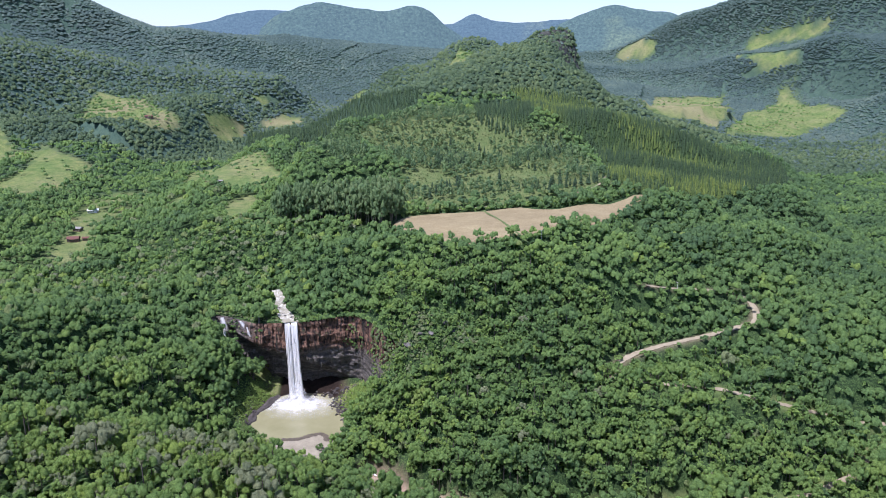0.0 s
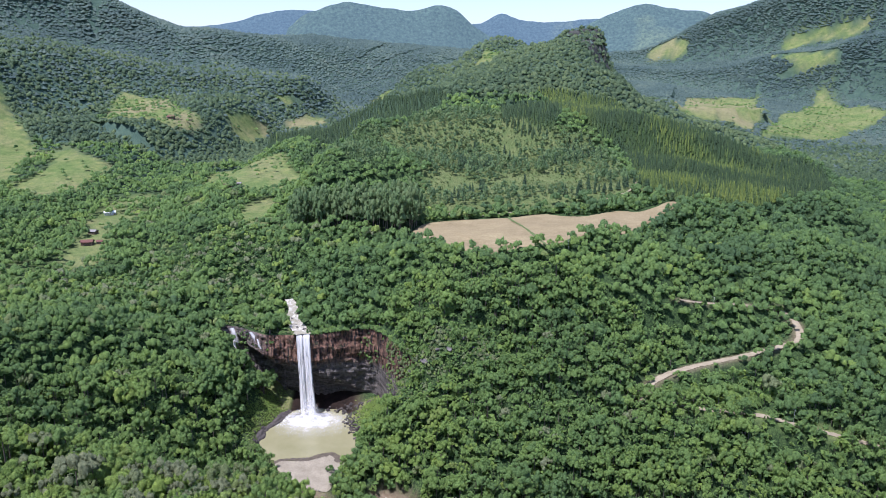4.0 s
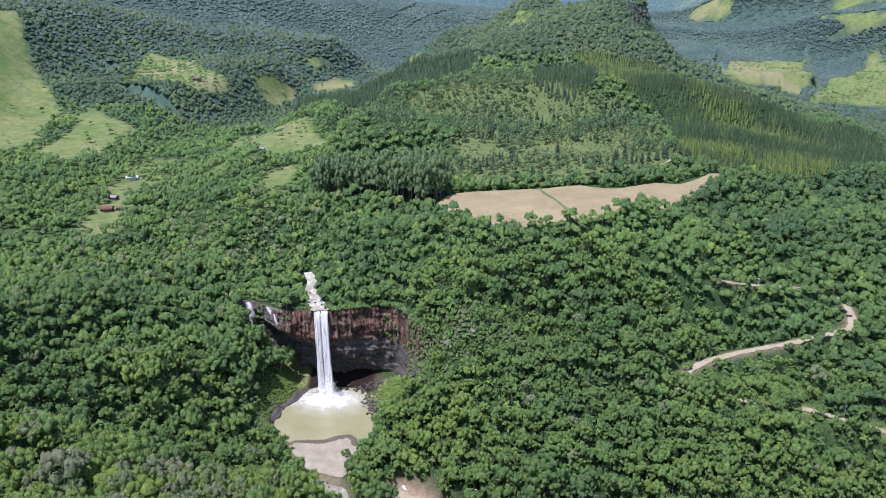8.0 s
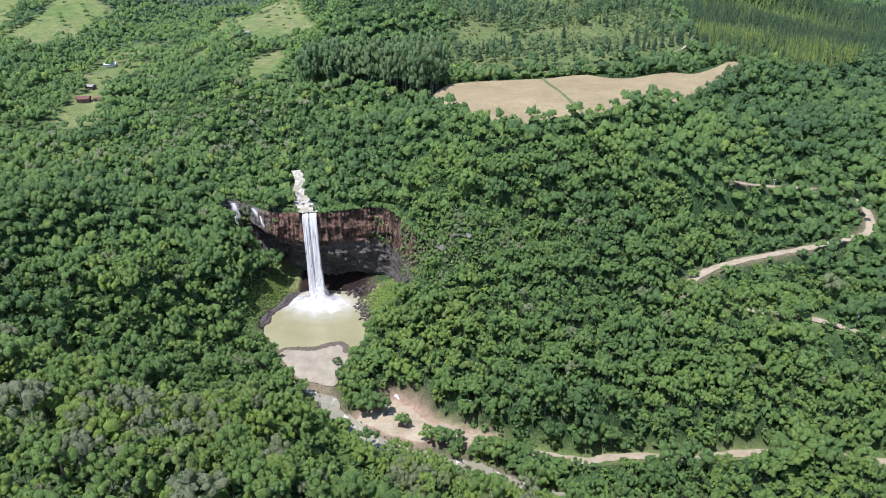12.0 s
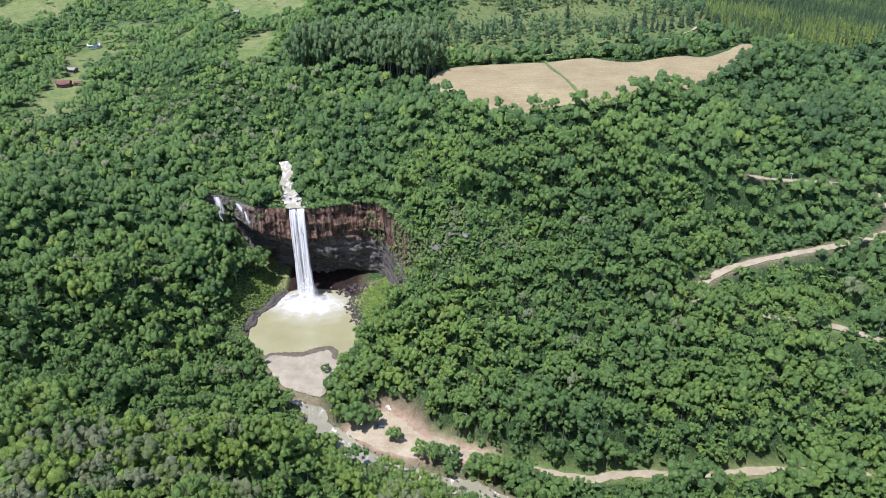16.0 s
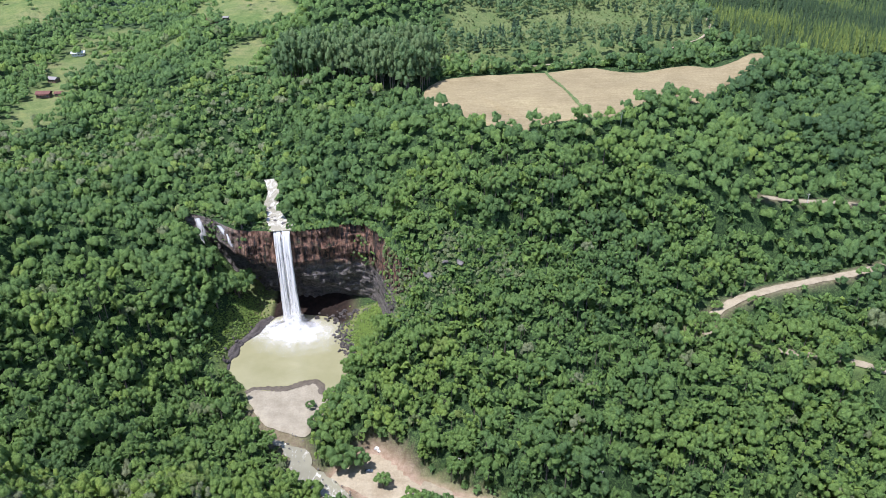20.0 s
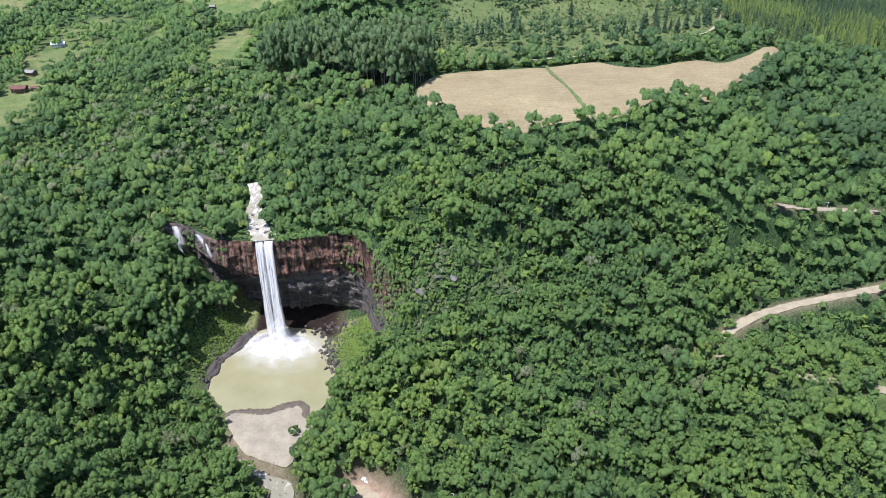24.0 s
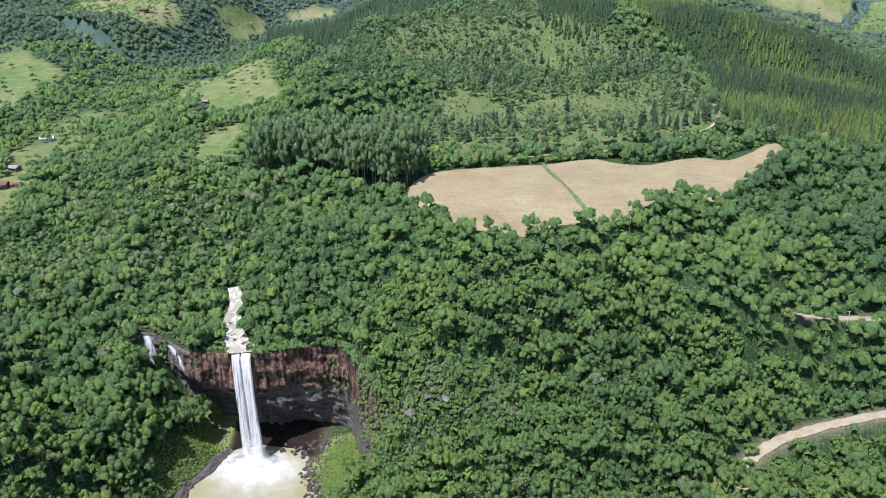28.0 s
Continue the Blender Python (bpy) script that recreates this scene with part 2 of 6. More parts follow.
def stubble_material():
    n = Nodes("crop_stubble", 0.95, 0.1)
    p = n.world_place()
    m = n.tree.nodes.new("ShaderNodeMapping")
    m.inputs["Rotation"].default_value, m.inputs["Scale"].default_value = (0, 0, radians(-8)), (0.12, 1.0, 1.0)
    n.link(p, m.inputs["Vector"])
    rows = n.noise(m.outputs["Vector"], 0.55, 6, 0.75, 0.6)
    big = n.noise(p, 0.035, 5, 0.65)
    col = n.ramp(big, [(0.3, (0.176, 0.146, 0.076)), (0.5, (0.222, 0.186, 0.100)), (0.7, (0.268, 0.232, 0.124))])
    col = n.mix(0.34, col, n.ramp(rows, [(0.34, (0.140, 0.108, 0.064)), (0.66, (0.310, 0.265, 0.178))]))
    n.color(n.mix(1.0, col, n.ramp(n.noise(p, 0.6, 5, 0.75), [(0.3, (0.78, 0.76, 0.72)), (0.7, (1.15, 1.15, 1.15))]), "MULTIPLY"))
    n.bump(n.noise(p, 1.0, 4, 0.7), 0.6, 0.3)
    return n.mat


STUBBLE = stubble_material()


def water_material(name, deep, pale, scale, rough=0.12, foam=(0.62, 0.75), white=(0.74, 0.73, 0.68)):
    n = Nodes(name, rough, 0.5)
    p = n.world_place()
    col = n.ramp(n.noise(p, 0.05, 3), [(0.3, deep), (0.7, pale)])
    ripples = n.noise(p, scale, 5, 0.6, 0.6)
    col = n.mix(n.ramp(n.noise(n.world_place((1.5, 0.6, 1)), scale * 0.6, 6, 0.7, 0.8), [(foam[0], (0, 0, 0)), (foam[1], (1, 1, 1))]), col, white)
    n.color(col)
    n.bump(ripples, 0.35, 0.25)
    return n.mat


POOL = water_material("silty_pool_water", (0.20, 0.195, 0.105), (0.245, 0.235, 0.135), 0.5, 0.25, (0.70, 0.85))
STREAM = water_material("stream_water", (0.165, 0.158, 0.108), (0.230, 0.220, 0.155), 0.35, 0.25, (0.56, 0.74))
RAPIDS = water_material("white_water", (0.19, 0.175, 0.115), (0.28, 0.26, 0.19), 0.45, 0.4, (0.48, 0.66), (0.60, 0.59, 0.54))


def falls_material():
    n = Nodes("falling_water", 0.5, 0.3)
    s = n.noise(n.world_place((1.3, 0.6, 0.05)), 0.75, 6, 0.65, 0.3)
    n.color(n.ramp(s, [(0.30, (0.38, 0.38, 0.36)), (0.45, (0.68, 0.68, 0.66)), (0.62, (0.88, 0.88, 0.86))]))
    n.bump(s, 0.7, 0.5)
    t = n.tree.nodes.new("ShaderNodeBsdfTranslucent")
    t.inputs["Color"].default_value = (0.92, 0.92, 0.90, 1)
    mixer = n.tree.nodes.new("ShaderNodeMixShader")
    mixer.inputs["Fac"].default_value = 0.3
    n.link(n.bsdf.outputs[0], mixer.inputs[1])
    n.link(t.outputs[0], mixer.inputs[2])
    gap = n.tree.nodes.new("ShaderNodeBsdfTransparent")
    thin = n.tree.nodes.new("ShaderNodeMixShader")
    n.link(n.math("MULTIPLY", n.ramp(s, [(0.30, (0, 0, 0)), (0.42, (1, 1, 1))]), n.attr("body")), thin.inputs["Fac"])
    n.link(gap.outputs[0], thin.inputs[1])
    n.link(mixer.outputs[0], thin.inputs[2])
    n.link(thin.outputs[0], n.out.inputs["Surface"])
    return n.mat


FALLS = falls_material()


def spray_material():
    n = Nodes("spray", 1.0, 0.0)
    n.color((0.92, 0.93, 0.93))
    gap = n.tree.nodes.new("ShaderNodeBsdfTransparent")
    thin = n.tree.nodes.new("ShaderNodeMixShader")
    cloud = n.ramp(n.noise(n.world_place(), 0.16, 5, 0.6), [(0.22, (0, 0, 0)), (0.62, (1, 1, 1))])
    n.link(n.math("MULTIPLY", cloud, n.attr("body")), thin.inputs["Fac"])
    t = n.tree.nodes.new("ShaderNodeBsdfTranslucent")
    t.inputs["Color"].default_value = (0.92, 0.93, 0.93, 1)
    soft = n.tree.nodes.new("ShaderNodeMixShader")
    soft.inputs["Fac"].default_value = 0.5
    n.link(n.bsdf.outputs[0], soft.inputs[1])
    n.link(t.outputs[0], soft.inputs[2])
    n.link(gap.outputs[0], thin.inputs[1])
    n.link(soft.outputs[0], thin.inputs[2])
    n.link(thin.outputs[0], n.out.inputs["Surface"])
    return n.mat


SPRAY = spray_material()


def paint(name, col, rough=0.6, metal=0.0):
    n = Nodes(name, rough, 0.4)
    f = n.noise(n.place(), 1.7, 5, 0.7)
    n.color(n.mix(1.0, col, n.ramp(f, [(0.3, (0.8, 0.79, 0.77)), (0.7, (1.08, 1.08, 1.08))]), "MULTIPLY"))
    n.bsdf.inputs["Metallic"].default_value = metal
    return n.mat


WHITE_WALL = paint("white_plaster", (0.74, 0.72, 0.67))
BRICK_WALL = paint("brown_wall", (0.15, 0.10, 0.080))
RED_TILE = plain("red_roof_tile", (0.085, 0.040, 0.032), (0.16, 0.075, 0.058), 0.8, 0.85, 0.3, 0.7, 0.1)
TIN = paint("tin_roof", (0.70, 0.72, 0.74), 0.4, 0.3)
GREY_ROOF = paint("grey_roof", (0.20, 0.19, 0.18))
CONCRETE = paint("concrete_pole", (0.55, 0.54, 0.51))
CAR_WHITE = paint("white_car_paint", (0.78, 0.78, 0.78), 0.25)
CAR_DARK = paint("dark_car_paint", (0.05, 0.07, 0.10), 0.25)
RUBBER = paint("rubber", (0.02, 0.02, 0.02), 0.8)
GLASS_DARK = paint("window_glass", (0.03, 0.04, 0.05), 0.08)
DOOR_WOOD = paint("door_wood", (0.16, 0.09, 0.05))


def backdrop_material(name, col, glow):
    """The far ranges: pale air haze put into the colour and a faint blue emission."""
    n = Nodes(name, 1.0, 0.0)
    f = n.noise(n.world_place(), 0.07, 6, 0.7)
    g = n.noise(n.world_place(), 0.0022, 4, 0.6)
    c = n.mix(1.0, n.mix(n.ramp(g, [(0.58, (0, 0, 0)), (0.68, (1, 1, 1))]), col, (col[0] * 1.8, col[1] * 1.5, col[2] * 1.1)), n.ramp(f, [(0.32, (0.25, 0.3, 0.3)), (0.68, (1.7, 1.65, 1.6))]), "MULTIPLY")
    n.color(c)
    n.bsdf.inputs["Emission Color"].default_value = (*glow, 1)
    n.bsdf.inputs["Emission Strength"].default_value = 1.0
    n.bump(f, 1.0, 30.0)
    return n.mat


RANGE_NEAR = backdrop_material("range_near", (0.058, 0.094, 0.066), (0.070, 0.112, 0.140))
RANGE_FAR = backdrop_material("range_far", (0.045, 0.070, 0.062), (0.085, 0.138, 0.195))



# ---------------------------------------------------------------- meshes
def mesh_from(name, verts, faces, mat, smooth=False, attrs=None):
    """A mesh from arrays; faces all with the same number of corners."""
    verts, faces = np.asarray(verts, np.float32).reshape(-1, 3), np.asarray(faces, np.int32)
    me = bpy.data.meshes.new(name)
    k = faces.shape[1]
    me.vertices.add(len(verts))
    me.vertices.foreach_set("co", verts.ravel())
    me.loops.add(faces.size)
    me.loops.foreach_set("vertex_index", faces.ravel())
    me.polygons.add(len(faces))
    me.polygons.foreach_set("loop_start", np.arange(0, faces.size, k, dtype=np.int32))
    me.polygons.foreach_set("loop_total", np.full(len(faces), k, np.int32))
    if smooth:
        me.polygons.foreach_set("use_smooth", np.ones(len(faces), bool))
    for key, values in (attrs or {}).items():
        a = me.attributes.new(key, "FLOAT", "POINT")
        a.data.foreach_set("value", np.asarray(values, np.float32))
    me.update(calc_edges=True)
    if mat:
        me.materials.append(mat)
    return me


def grid_faces(nu, nv):
    i, j = np.meshgrid(np.arange(nu - 1), np.arange(nv - 1), indexing="ij")
    a = (i * nv + j).ravel()
    return np.stack([a, a + nv, a + nv + 1, a + 1], 1)


def part(name, bm, material, parent, label=""):
    """Links a bmesh as one mesh object under a thing or a part."""
    me = bpy.data.meshes.new(name)
    bm.to_mesh(me)
    bm.free()
    if material:
        me.materials.append(material)
    ob = new(name, me)
    ob.parent = parent
    return tagged(ob, label)


def box_bm(sx, sy, sz, at=(0, 0, 0), bevel=0.0):
    bm = bmesh.new()
    bmesh.ops.create_cube(bm, size=1, matrix=Matrix.Translation(at) @ Matrix.Diagonal((sx, sy, sz, 1)))
    if bevel:
        bmesh.ops.bevel(bm, geom=bm.edges[:], offset=bevel, segments=2, affect="EDGES")
    return bm


def value_noise(x, y, size, octaves=4, seed=0):
    x, y = np.asarray(x, float), np.asarray(y, float)
    v, a, tot = np.zeros(x.shape), 1.0, 0.0
    for k in range(octaves):
        X, Y = x / size + 17.3 * seed + k * 5.1, y / size - 9.7 * seed + k * 3.7
        i, j = np.floor(X), np.floor(Y)
        u, w = X - i, Y - j
        u, w = u * u * (3 - 2 * u), w * w * (3 - 2 * w)

        def hashed(p, q):
            s = np.sin(p * 127.1 + q * 311.7 + seed * 74.7) * 43758.5453
            return s - np.floor(s)
        v += a * ((hashed(i, j) * (1 - u) + hashed(i + 1, j) * u) * (1 - w) + (hashed(i, j + 1) * (1 - u) + hashed(i + 1, j + 1) * u) * w - 0.5)
        tot, a, size = tot + a, a * 0.5, size / 2
    return v / tot * 2


def inside(poly, x, y):
    x, y = np.asarray(x, float), np.asarray(y, float)
    r = np.zeros(x.shape, bool)
    for (ax, ay), (bx, by) in zip(poly, poly[1:] + poly[:1]):
        if ay != by:
            r ^= ((ay > y) != (by > y)) & (x < (bx - ax) * (y - ay) / (by - ay) + ax)
    return r


def near_line(line, x, y):
    """The distance to a line of (x, y, z) knots, and the line's height there."""
    x, y = np.asarray(x, float), np.asarray(y, float)
    best, z = np.full(x.shape, 1e18), np.zeros(x.shape)
    for a, b in zip(line[:-1], line[1:]):
        dx, dy = b[0] - a[0], b[1] - a[1]
        t = np.clip(((x - a[0]) * dx + (y - a[1]) * dy) / (dx * dx + dy * dy), 0, 1)
        d = (x - a[0] - t * dx) ** 2 + (y - a[1] - t * dy) ** 2
        m = d < best
        best, z = np.where(m, d, best), np.where(m, a[2] + t * (b[2] - a[2]), z)
    return best, z


def to_poly(poly, x, y):
    d, _ = near_line([(p[0], p[1], 0) for p in poly + poly[:1]], x, y)
    return np.where(inside(poly, x, y), 0, np.sqrt(d))


# ---------------------------------------------------------------- the lie of the land, by its valleys, slopes and crests
LAND = []
LAND.append([(-88, -205, -2), (-88, -255, -2), (-66, -292, -6), (-30, -330, -10), (60, -350, -14), (200, -352, -14), (420, -380, -22), (900, -420, -30)])  # gorge
LAND.append([(-135, -215, 4), (-118, -262, 2), (-102, -310, 4)])
LAND.append([(-150, -172, 50), (-196, -198, 48), (-216, -215, 62), (-240, -292, 68), (-197, -318, 44), (-135, -345, 26)])  # west wall of the bowl
LAND.append([(-150, -150, 63), (-213, -162, 70), (-265, -204, 92), (-330, -300, 110), (-420, -420, 125)])
LAND.append([(-420, -560, 130), (-164, -424, 103), (-98, -464, 111), (-40, -500, 110), (40, -560, 105), (120, -700, 110)])  # hill before the bowl
LAND.append([(-88, -401, 68), (-20, -400, 24), (60, -410, 8)])
LAND.append([(-35, -262, 8), (42, -292, 10), (87, -300, 18), (115, -317, 2), (212, -315, 8), (420, -330, 20)])
LAND.append([(0, -243, 26), (72, -252, 46), (105, -264, 32), (140, -263, 36), (174, -250, 38), (331, -224, 66)])  # east slope
LAND.append([(24, -202, 88), (60, -208, 62), (92, -196, 78), (148, -203, 70), (170, -219, 53), (215, -205, 54), (284, -185, 70), (420, -120, 74)])
LAND.append([(-100, -160, 67), (-72, -138, 84), (-39, -178, 98), (15, -175, 106), (60, -160, 106), (115, -140, 112), (185, -130, 112), (230, -151, 86), (300, -120, 92)])
LAND.append([(-85, -50, 104), (-69, -95, 110), (0, -98, 124), (56, -134, 127), (101, -115, 130), (155, -72, 128), (184, -95, 120), (224, -103, 108), (298, -51, 108), (388, 34, 106), (520, 20, 60)])
LAND.append([(-110, 0, 116), (-20, 0, 123), (80, 20, 124), (160, 0, 128), (250, 14, 140), (300, 60, 136)])  # field
LAND.append([(12, -80, 122), (20, -40, 123), (62, -55, 126), (120, -50, 128), (180, -28, 132)])
LAND.append([(-103, -158, 68), (-108, -120, 74), (-150, -70, 72), (-250, -50, 70), (-340, 0, 74), (-390, 60, 82), (-420, 200, 88), (-400, 420, 100),
             (-335, 592, 112), (-300, 900, 130), (-150, 1300, 170)])  # upper stream
LAND.append([(-193, -79, 76), (-215, -39, 90), (-199, 10, 101), (-216, 162, 110), (-200, 330, 132), (-160, 520, 160)])
LAND.append([(-560, -120, 100), (-520, 100, 100), (-600, 300, 110), (-612, 518, 146), (-630, 600, 178), (-548, 650, 185), (-470, 900, 215)])
LAND.append([(-900, 0, 220), (-1000, 600, 290), (-987, 1132, 358), (-640, 1137, 282), (-395, 1203, 255)])  # west mountain
LAND.append([(-1700, 600, 470), (-1330, 1300, 560), (-1000, 1500, 470), (-752, 1554, 378), (-640, 1800, 372)])
LAND.append([(-640, 2100, 388), (-470, 2130, 404), (-330, 2150, 374), (-150, 2150, 358), (40, 2050, 340), (200, 1900, 310)])
LAND.append([(-60, 60, 122), (40, 90, 136), (120, 110, 140), (222, 76, 150), (320, 150, 140), (448, 171, 120)])  # hill with the peak
LAND.append([(-106, 217, 170), (0, 230, 155), (81, 245, 148), (200, 240, 160), (330, 230, 150), (470, 260, 120)])
LAND.append([(-57, 376, 196), (60, 420, 205), (190, 400, 208), (294, 358, 204), (400, 380, 178), (520, 420, 132)])
LAND.append([(-60, 570, 224), (40, 600, 250), (120, 640, 279), (194, 697, 309), (245, 750, 327), (285, 795, 342), (318, 812, 349)])
LAND.append([(40, 1000, 285), (100, 1005, 332), (140, 1010, 345), (190, 1030, 330), (280, 1010, 280)])
LAND.append([(384, 840, 262), (378, 790, 258), (372, 740, 254), (440, 720, 222), (560, 700, 165), (640, 760, 130)])
LAND.append([(560, -120, 30), (640, 150, 50), (793, 500, 80), (900, 900, 95), (1089, 1162, 105), (1168, 1889, 145), (715, 1341, 142), (600, 1700, 160), (600, 2200, 200)])
LAND.append([(420, 1200, 190), (300, 1180, 205), (0, 1180, 215)])
LAND.append([(1500, 1500, 145), (1524, 1959, 148), (1180, 2000, 160), (900, 2300, 220)])
LAND.append([(1250, 700, 150), (1500, 1000, 240), (1760, 1700, 300), (1800, 2150, 400), (1400, 2400, 330), (1000, 2600, 285)])  # east mountain
LAND.append([(2800, 1500, 760), (2600, 2100, 820), (2209, 2474, 783), (1925, 2594, 716), (1606, 2704, 609), (1331, 2819, 523), (1174, 2874, 430), (983, 2930, 360), (700, 3000, 300)])


POOL_EDGE = [(-130, -225), (-132, -211), (-130, -201), (-124, -187), (-121, -176), (-117, -169), (-110, -164), (-99, -161), (-86, -162), (-76, -164), (-68, -170), (-68, -181), (-62, -192), (-53, -205), (-52, -221), (-59, -239),
             (-61, -248), (-69, -246), (-72, -237), (-90, -245), (-109, -244), (-121, -239)]
BOWL = [(-128, -222), (-131, -205), (-125, -187), (-122, -172), (-136, -148), (-128, -138), (-52, -136), (-40, -146), (-34, -168), (-42, -195), (-50, -215), (-58, -240), (-105, -246)]
GRAVEL_BAR = [(-113, -241.5), (-90, -242.5), (-72, -234), (-60, -243.5), (-54, -258), (-66, -268), (-68, -281), (-82, -277), (-95, -270), (-108, -254)]
STREAM_LINE = [(-100, -262, -1.5), (-86, -276, -2.5), (-72, -288, -4.0), (-66, -300, -5.5), (-52, -309, -7), (-39, -318, -8.5), (-18, -324, -10), (0, -334, -11), (20, -337, -12), (40, -346, -13.2),
               (80, -358, -14.5), (200, -368, -16), (420, -390, -22)]
UPPER_STREAM = [(-126, -99, 75), (-119, -118, 73), (-116, -138, 71), (-110, -151, 69.2), (-104, -160, 68.0), (-102.5, -166, 67.2)]
CLEARING_POLY = [(-52, -304), (-45, -291), (-30, -283), (-18, -289), (-4, -303), (12, -309), (33, -316), (30, -324), (0, -318), (-12, -320), (-36, -312)]
FIELD = [(-18, -30), (0, 3), (60, 18), (80, 20), (118, 30), (148, 10), (192, 14), (214, 2), (257, 34), (252, 10), (222, -21), (184, -64), (158, -57), (127, -92), (112, -106), (100, -106),
         (66, -115), (56, -124), (28, -114), (13, -102), (10, -76), (-13, -68)]
MAIN_ROAD = [(148, -236, 46), (170, -220, 53), (195, -210, 57), (219, -204.5, 60), (247, -200, 64), (276, -193, 68.5), (289, -187, 70), (296, -172, 73), (297, -158, 77), (288, -148, 82), (262, -146, 85),
             (230, -150, 88), (204, -156, 93)]
LOW_ROAD = [(-2, -306, -7.5), (30, -318, -10), (78, -328, -12), (98, -325, -12), (118, -323, -12), (144, -325, -12), (178, -319, -11), (222, -322, -8), (252, -330, -4), (300, -320, 8), (345, -290, 24),
            (317, -283, 28), (272, -275, 37.5), (249, -270, 42), (226, -262, 45), (190, -252, 45), (148, -236, 46)]
LANE = [(-40, 34, 122), (-16, 36, 123.8), (24, 39, 125), (50, 33, 124), (80, 44, 125), (119, 47, 127.5), (160, 42, 133), (200, 50, 143), (214, 54, 147.5), (230, 90, 149), (242, 140, 147)]
# brink of the cliff: x, y, height of the brink
BRINK = [(-176, -138, 66), (-160, -144, 66), (-146, -154, 66), (-131, -163, 66), (-112, -165, 67), (-95, -165, 67), (-76, -160, 68), (-60, -157, 69), (-47, -159, 70), (-38, -172, 71), (-30, -188, 72),
         (-20, -202, 70), (-8, -210, 62)]
WING = [(-34, -200), (-20, -205), (-6, -206), (12, -201), (34, -203), (56, -198), (60, -207), (40, -219), (16, -223), (-8, -226), (-26, -222)]  # steep rocky slope east of the fall
BX, BY, BZ = (np.array([b[k] for b in BRINK], float) for k in range(3))


def rough_land(x, y):
    W, Z = np.zeros(x.shape), np.zeros(x.shape)
    for line in LAND:
        d, z = near_line(line, x, y)
        w = 1 / (d + 450.0) ** 1.7
        W, Z = W + w, Z + w * z
    return Z / W


def flat_mask(x, y):
    """0 where the land is smooth (water, field, bowl), 1 elsewhere."""
    m = np.ones(np.shape(x))
    for poly, r in ((BOWL, 25), (FIELD, 20), (CLEARING_POLY, 12)):
        m = np.minimum(m, np.clip(to_poly(poly, x, y) / r, 0, 1))
    return m


def land(x, y):
    x, y = np.asarray(x, float), np.asarray(y, float)
    z = rough_land(x, y)
    m = flat_mask(x, y)
    far = np.clip((y - 300) / 900, 0, 1) + np.clip((np.abs(x) - 500) / 900, 0, 1)
    z = z + m * (value_noise(x, y, 70, 4, 1) * 3.5 + far * value_noise(x, y, 330, 2, 2) * 24)
    # the peak: crest rising east, then falling steeply, shaped to fit the camera's view
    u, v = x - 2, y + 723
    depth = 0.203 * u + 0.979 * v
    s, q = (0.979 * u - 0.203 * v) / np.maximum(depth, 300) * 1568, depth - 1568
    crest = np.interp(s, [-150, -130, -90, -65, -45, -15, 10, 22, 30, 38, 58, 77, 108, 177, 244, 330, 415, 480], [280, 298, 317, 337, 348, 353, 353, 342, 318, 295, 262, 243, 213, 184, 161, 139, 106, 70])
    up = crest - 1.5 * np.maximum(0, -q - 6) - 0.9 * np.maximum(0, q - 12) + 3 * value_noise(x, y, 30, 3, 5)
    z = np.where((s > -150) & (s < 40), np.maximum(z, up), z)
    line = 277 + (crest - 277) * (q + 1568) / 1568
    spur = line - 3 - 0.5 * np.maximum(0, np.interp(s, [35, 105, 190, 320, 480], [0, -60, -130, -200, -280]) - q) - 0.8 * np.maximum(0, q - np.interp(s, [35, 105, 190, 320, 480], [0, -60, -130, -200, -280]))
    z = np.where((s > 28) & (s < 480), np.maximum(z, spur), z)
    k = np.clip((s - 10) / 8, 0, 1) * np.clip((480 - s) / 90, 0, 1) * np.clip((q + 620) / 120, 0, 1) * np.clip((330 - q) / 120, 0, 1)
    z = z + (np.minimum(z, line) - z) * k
    # the bowl below the brink is cut down to the pool
    cut = (x > BX[0]) & (x < BX[-1] + 6) & (y < np.interp(x, BX, BY) + 24)
    shore = to_poly(POOL_EDGE, x, y)
    bank = np.where(shore > 0, 0.2 + 0.42 * shore, -2.5)
    low = bank + 0.75 * to_poly(BOWL, x, y)
    fade = np.clip(np.minimum((x - BX[0]) / 26, (BX[-1] + 6 - x) / 26), 0, 1)
    z = np.where(cut, z + (np.minimum(z, low) - z) * fade, z)
    near = to_poly(BOWL, x, y)
    z = np.where((near <= 0) & cut, np.where(shore > 0, bank + 0.7 * value_noise(x, y, 5, 3, 8), -2.5), z)
    for line, flat, soft in ((MAIN_ROAD, 4.5, 9), (LOW_ROAD, 5, 9), (LANE, 3, 6), (STREAM_LINE, 7.5, 12)):
        d, lz = near_line(line, x, y)
        k = np.clip((np.sqrt(d) - flat) / soft, 0, 1)
        k = k * k * (3 - 2 * k)
        z = (lz - (1.2 if line is STREAM_LINE else 0.25)) * (1 - k) + z * k
    d = to_poly(CLEARING_POLY, x, y)
    k = np.clip(d / 8, 0, 1)
    z = (-8.3 + 0.03 * (y + 300)) * (1 - k) + z * k
    d = to_poly(GRAVEL_BAR, x, y)
    k = np.clip(d / 6, 0, 1)
    return -0.9 * (1 - k) + z * k


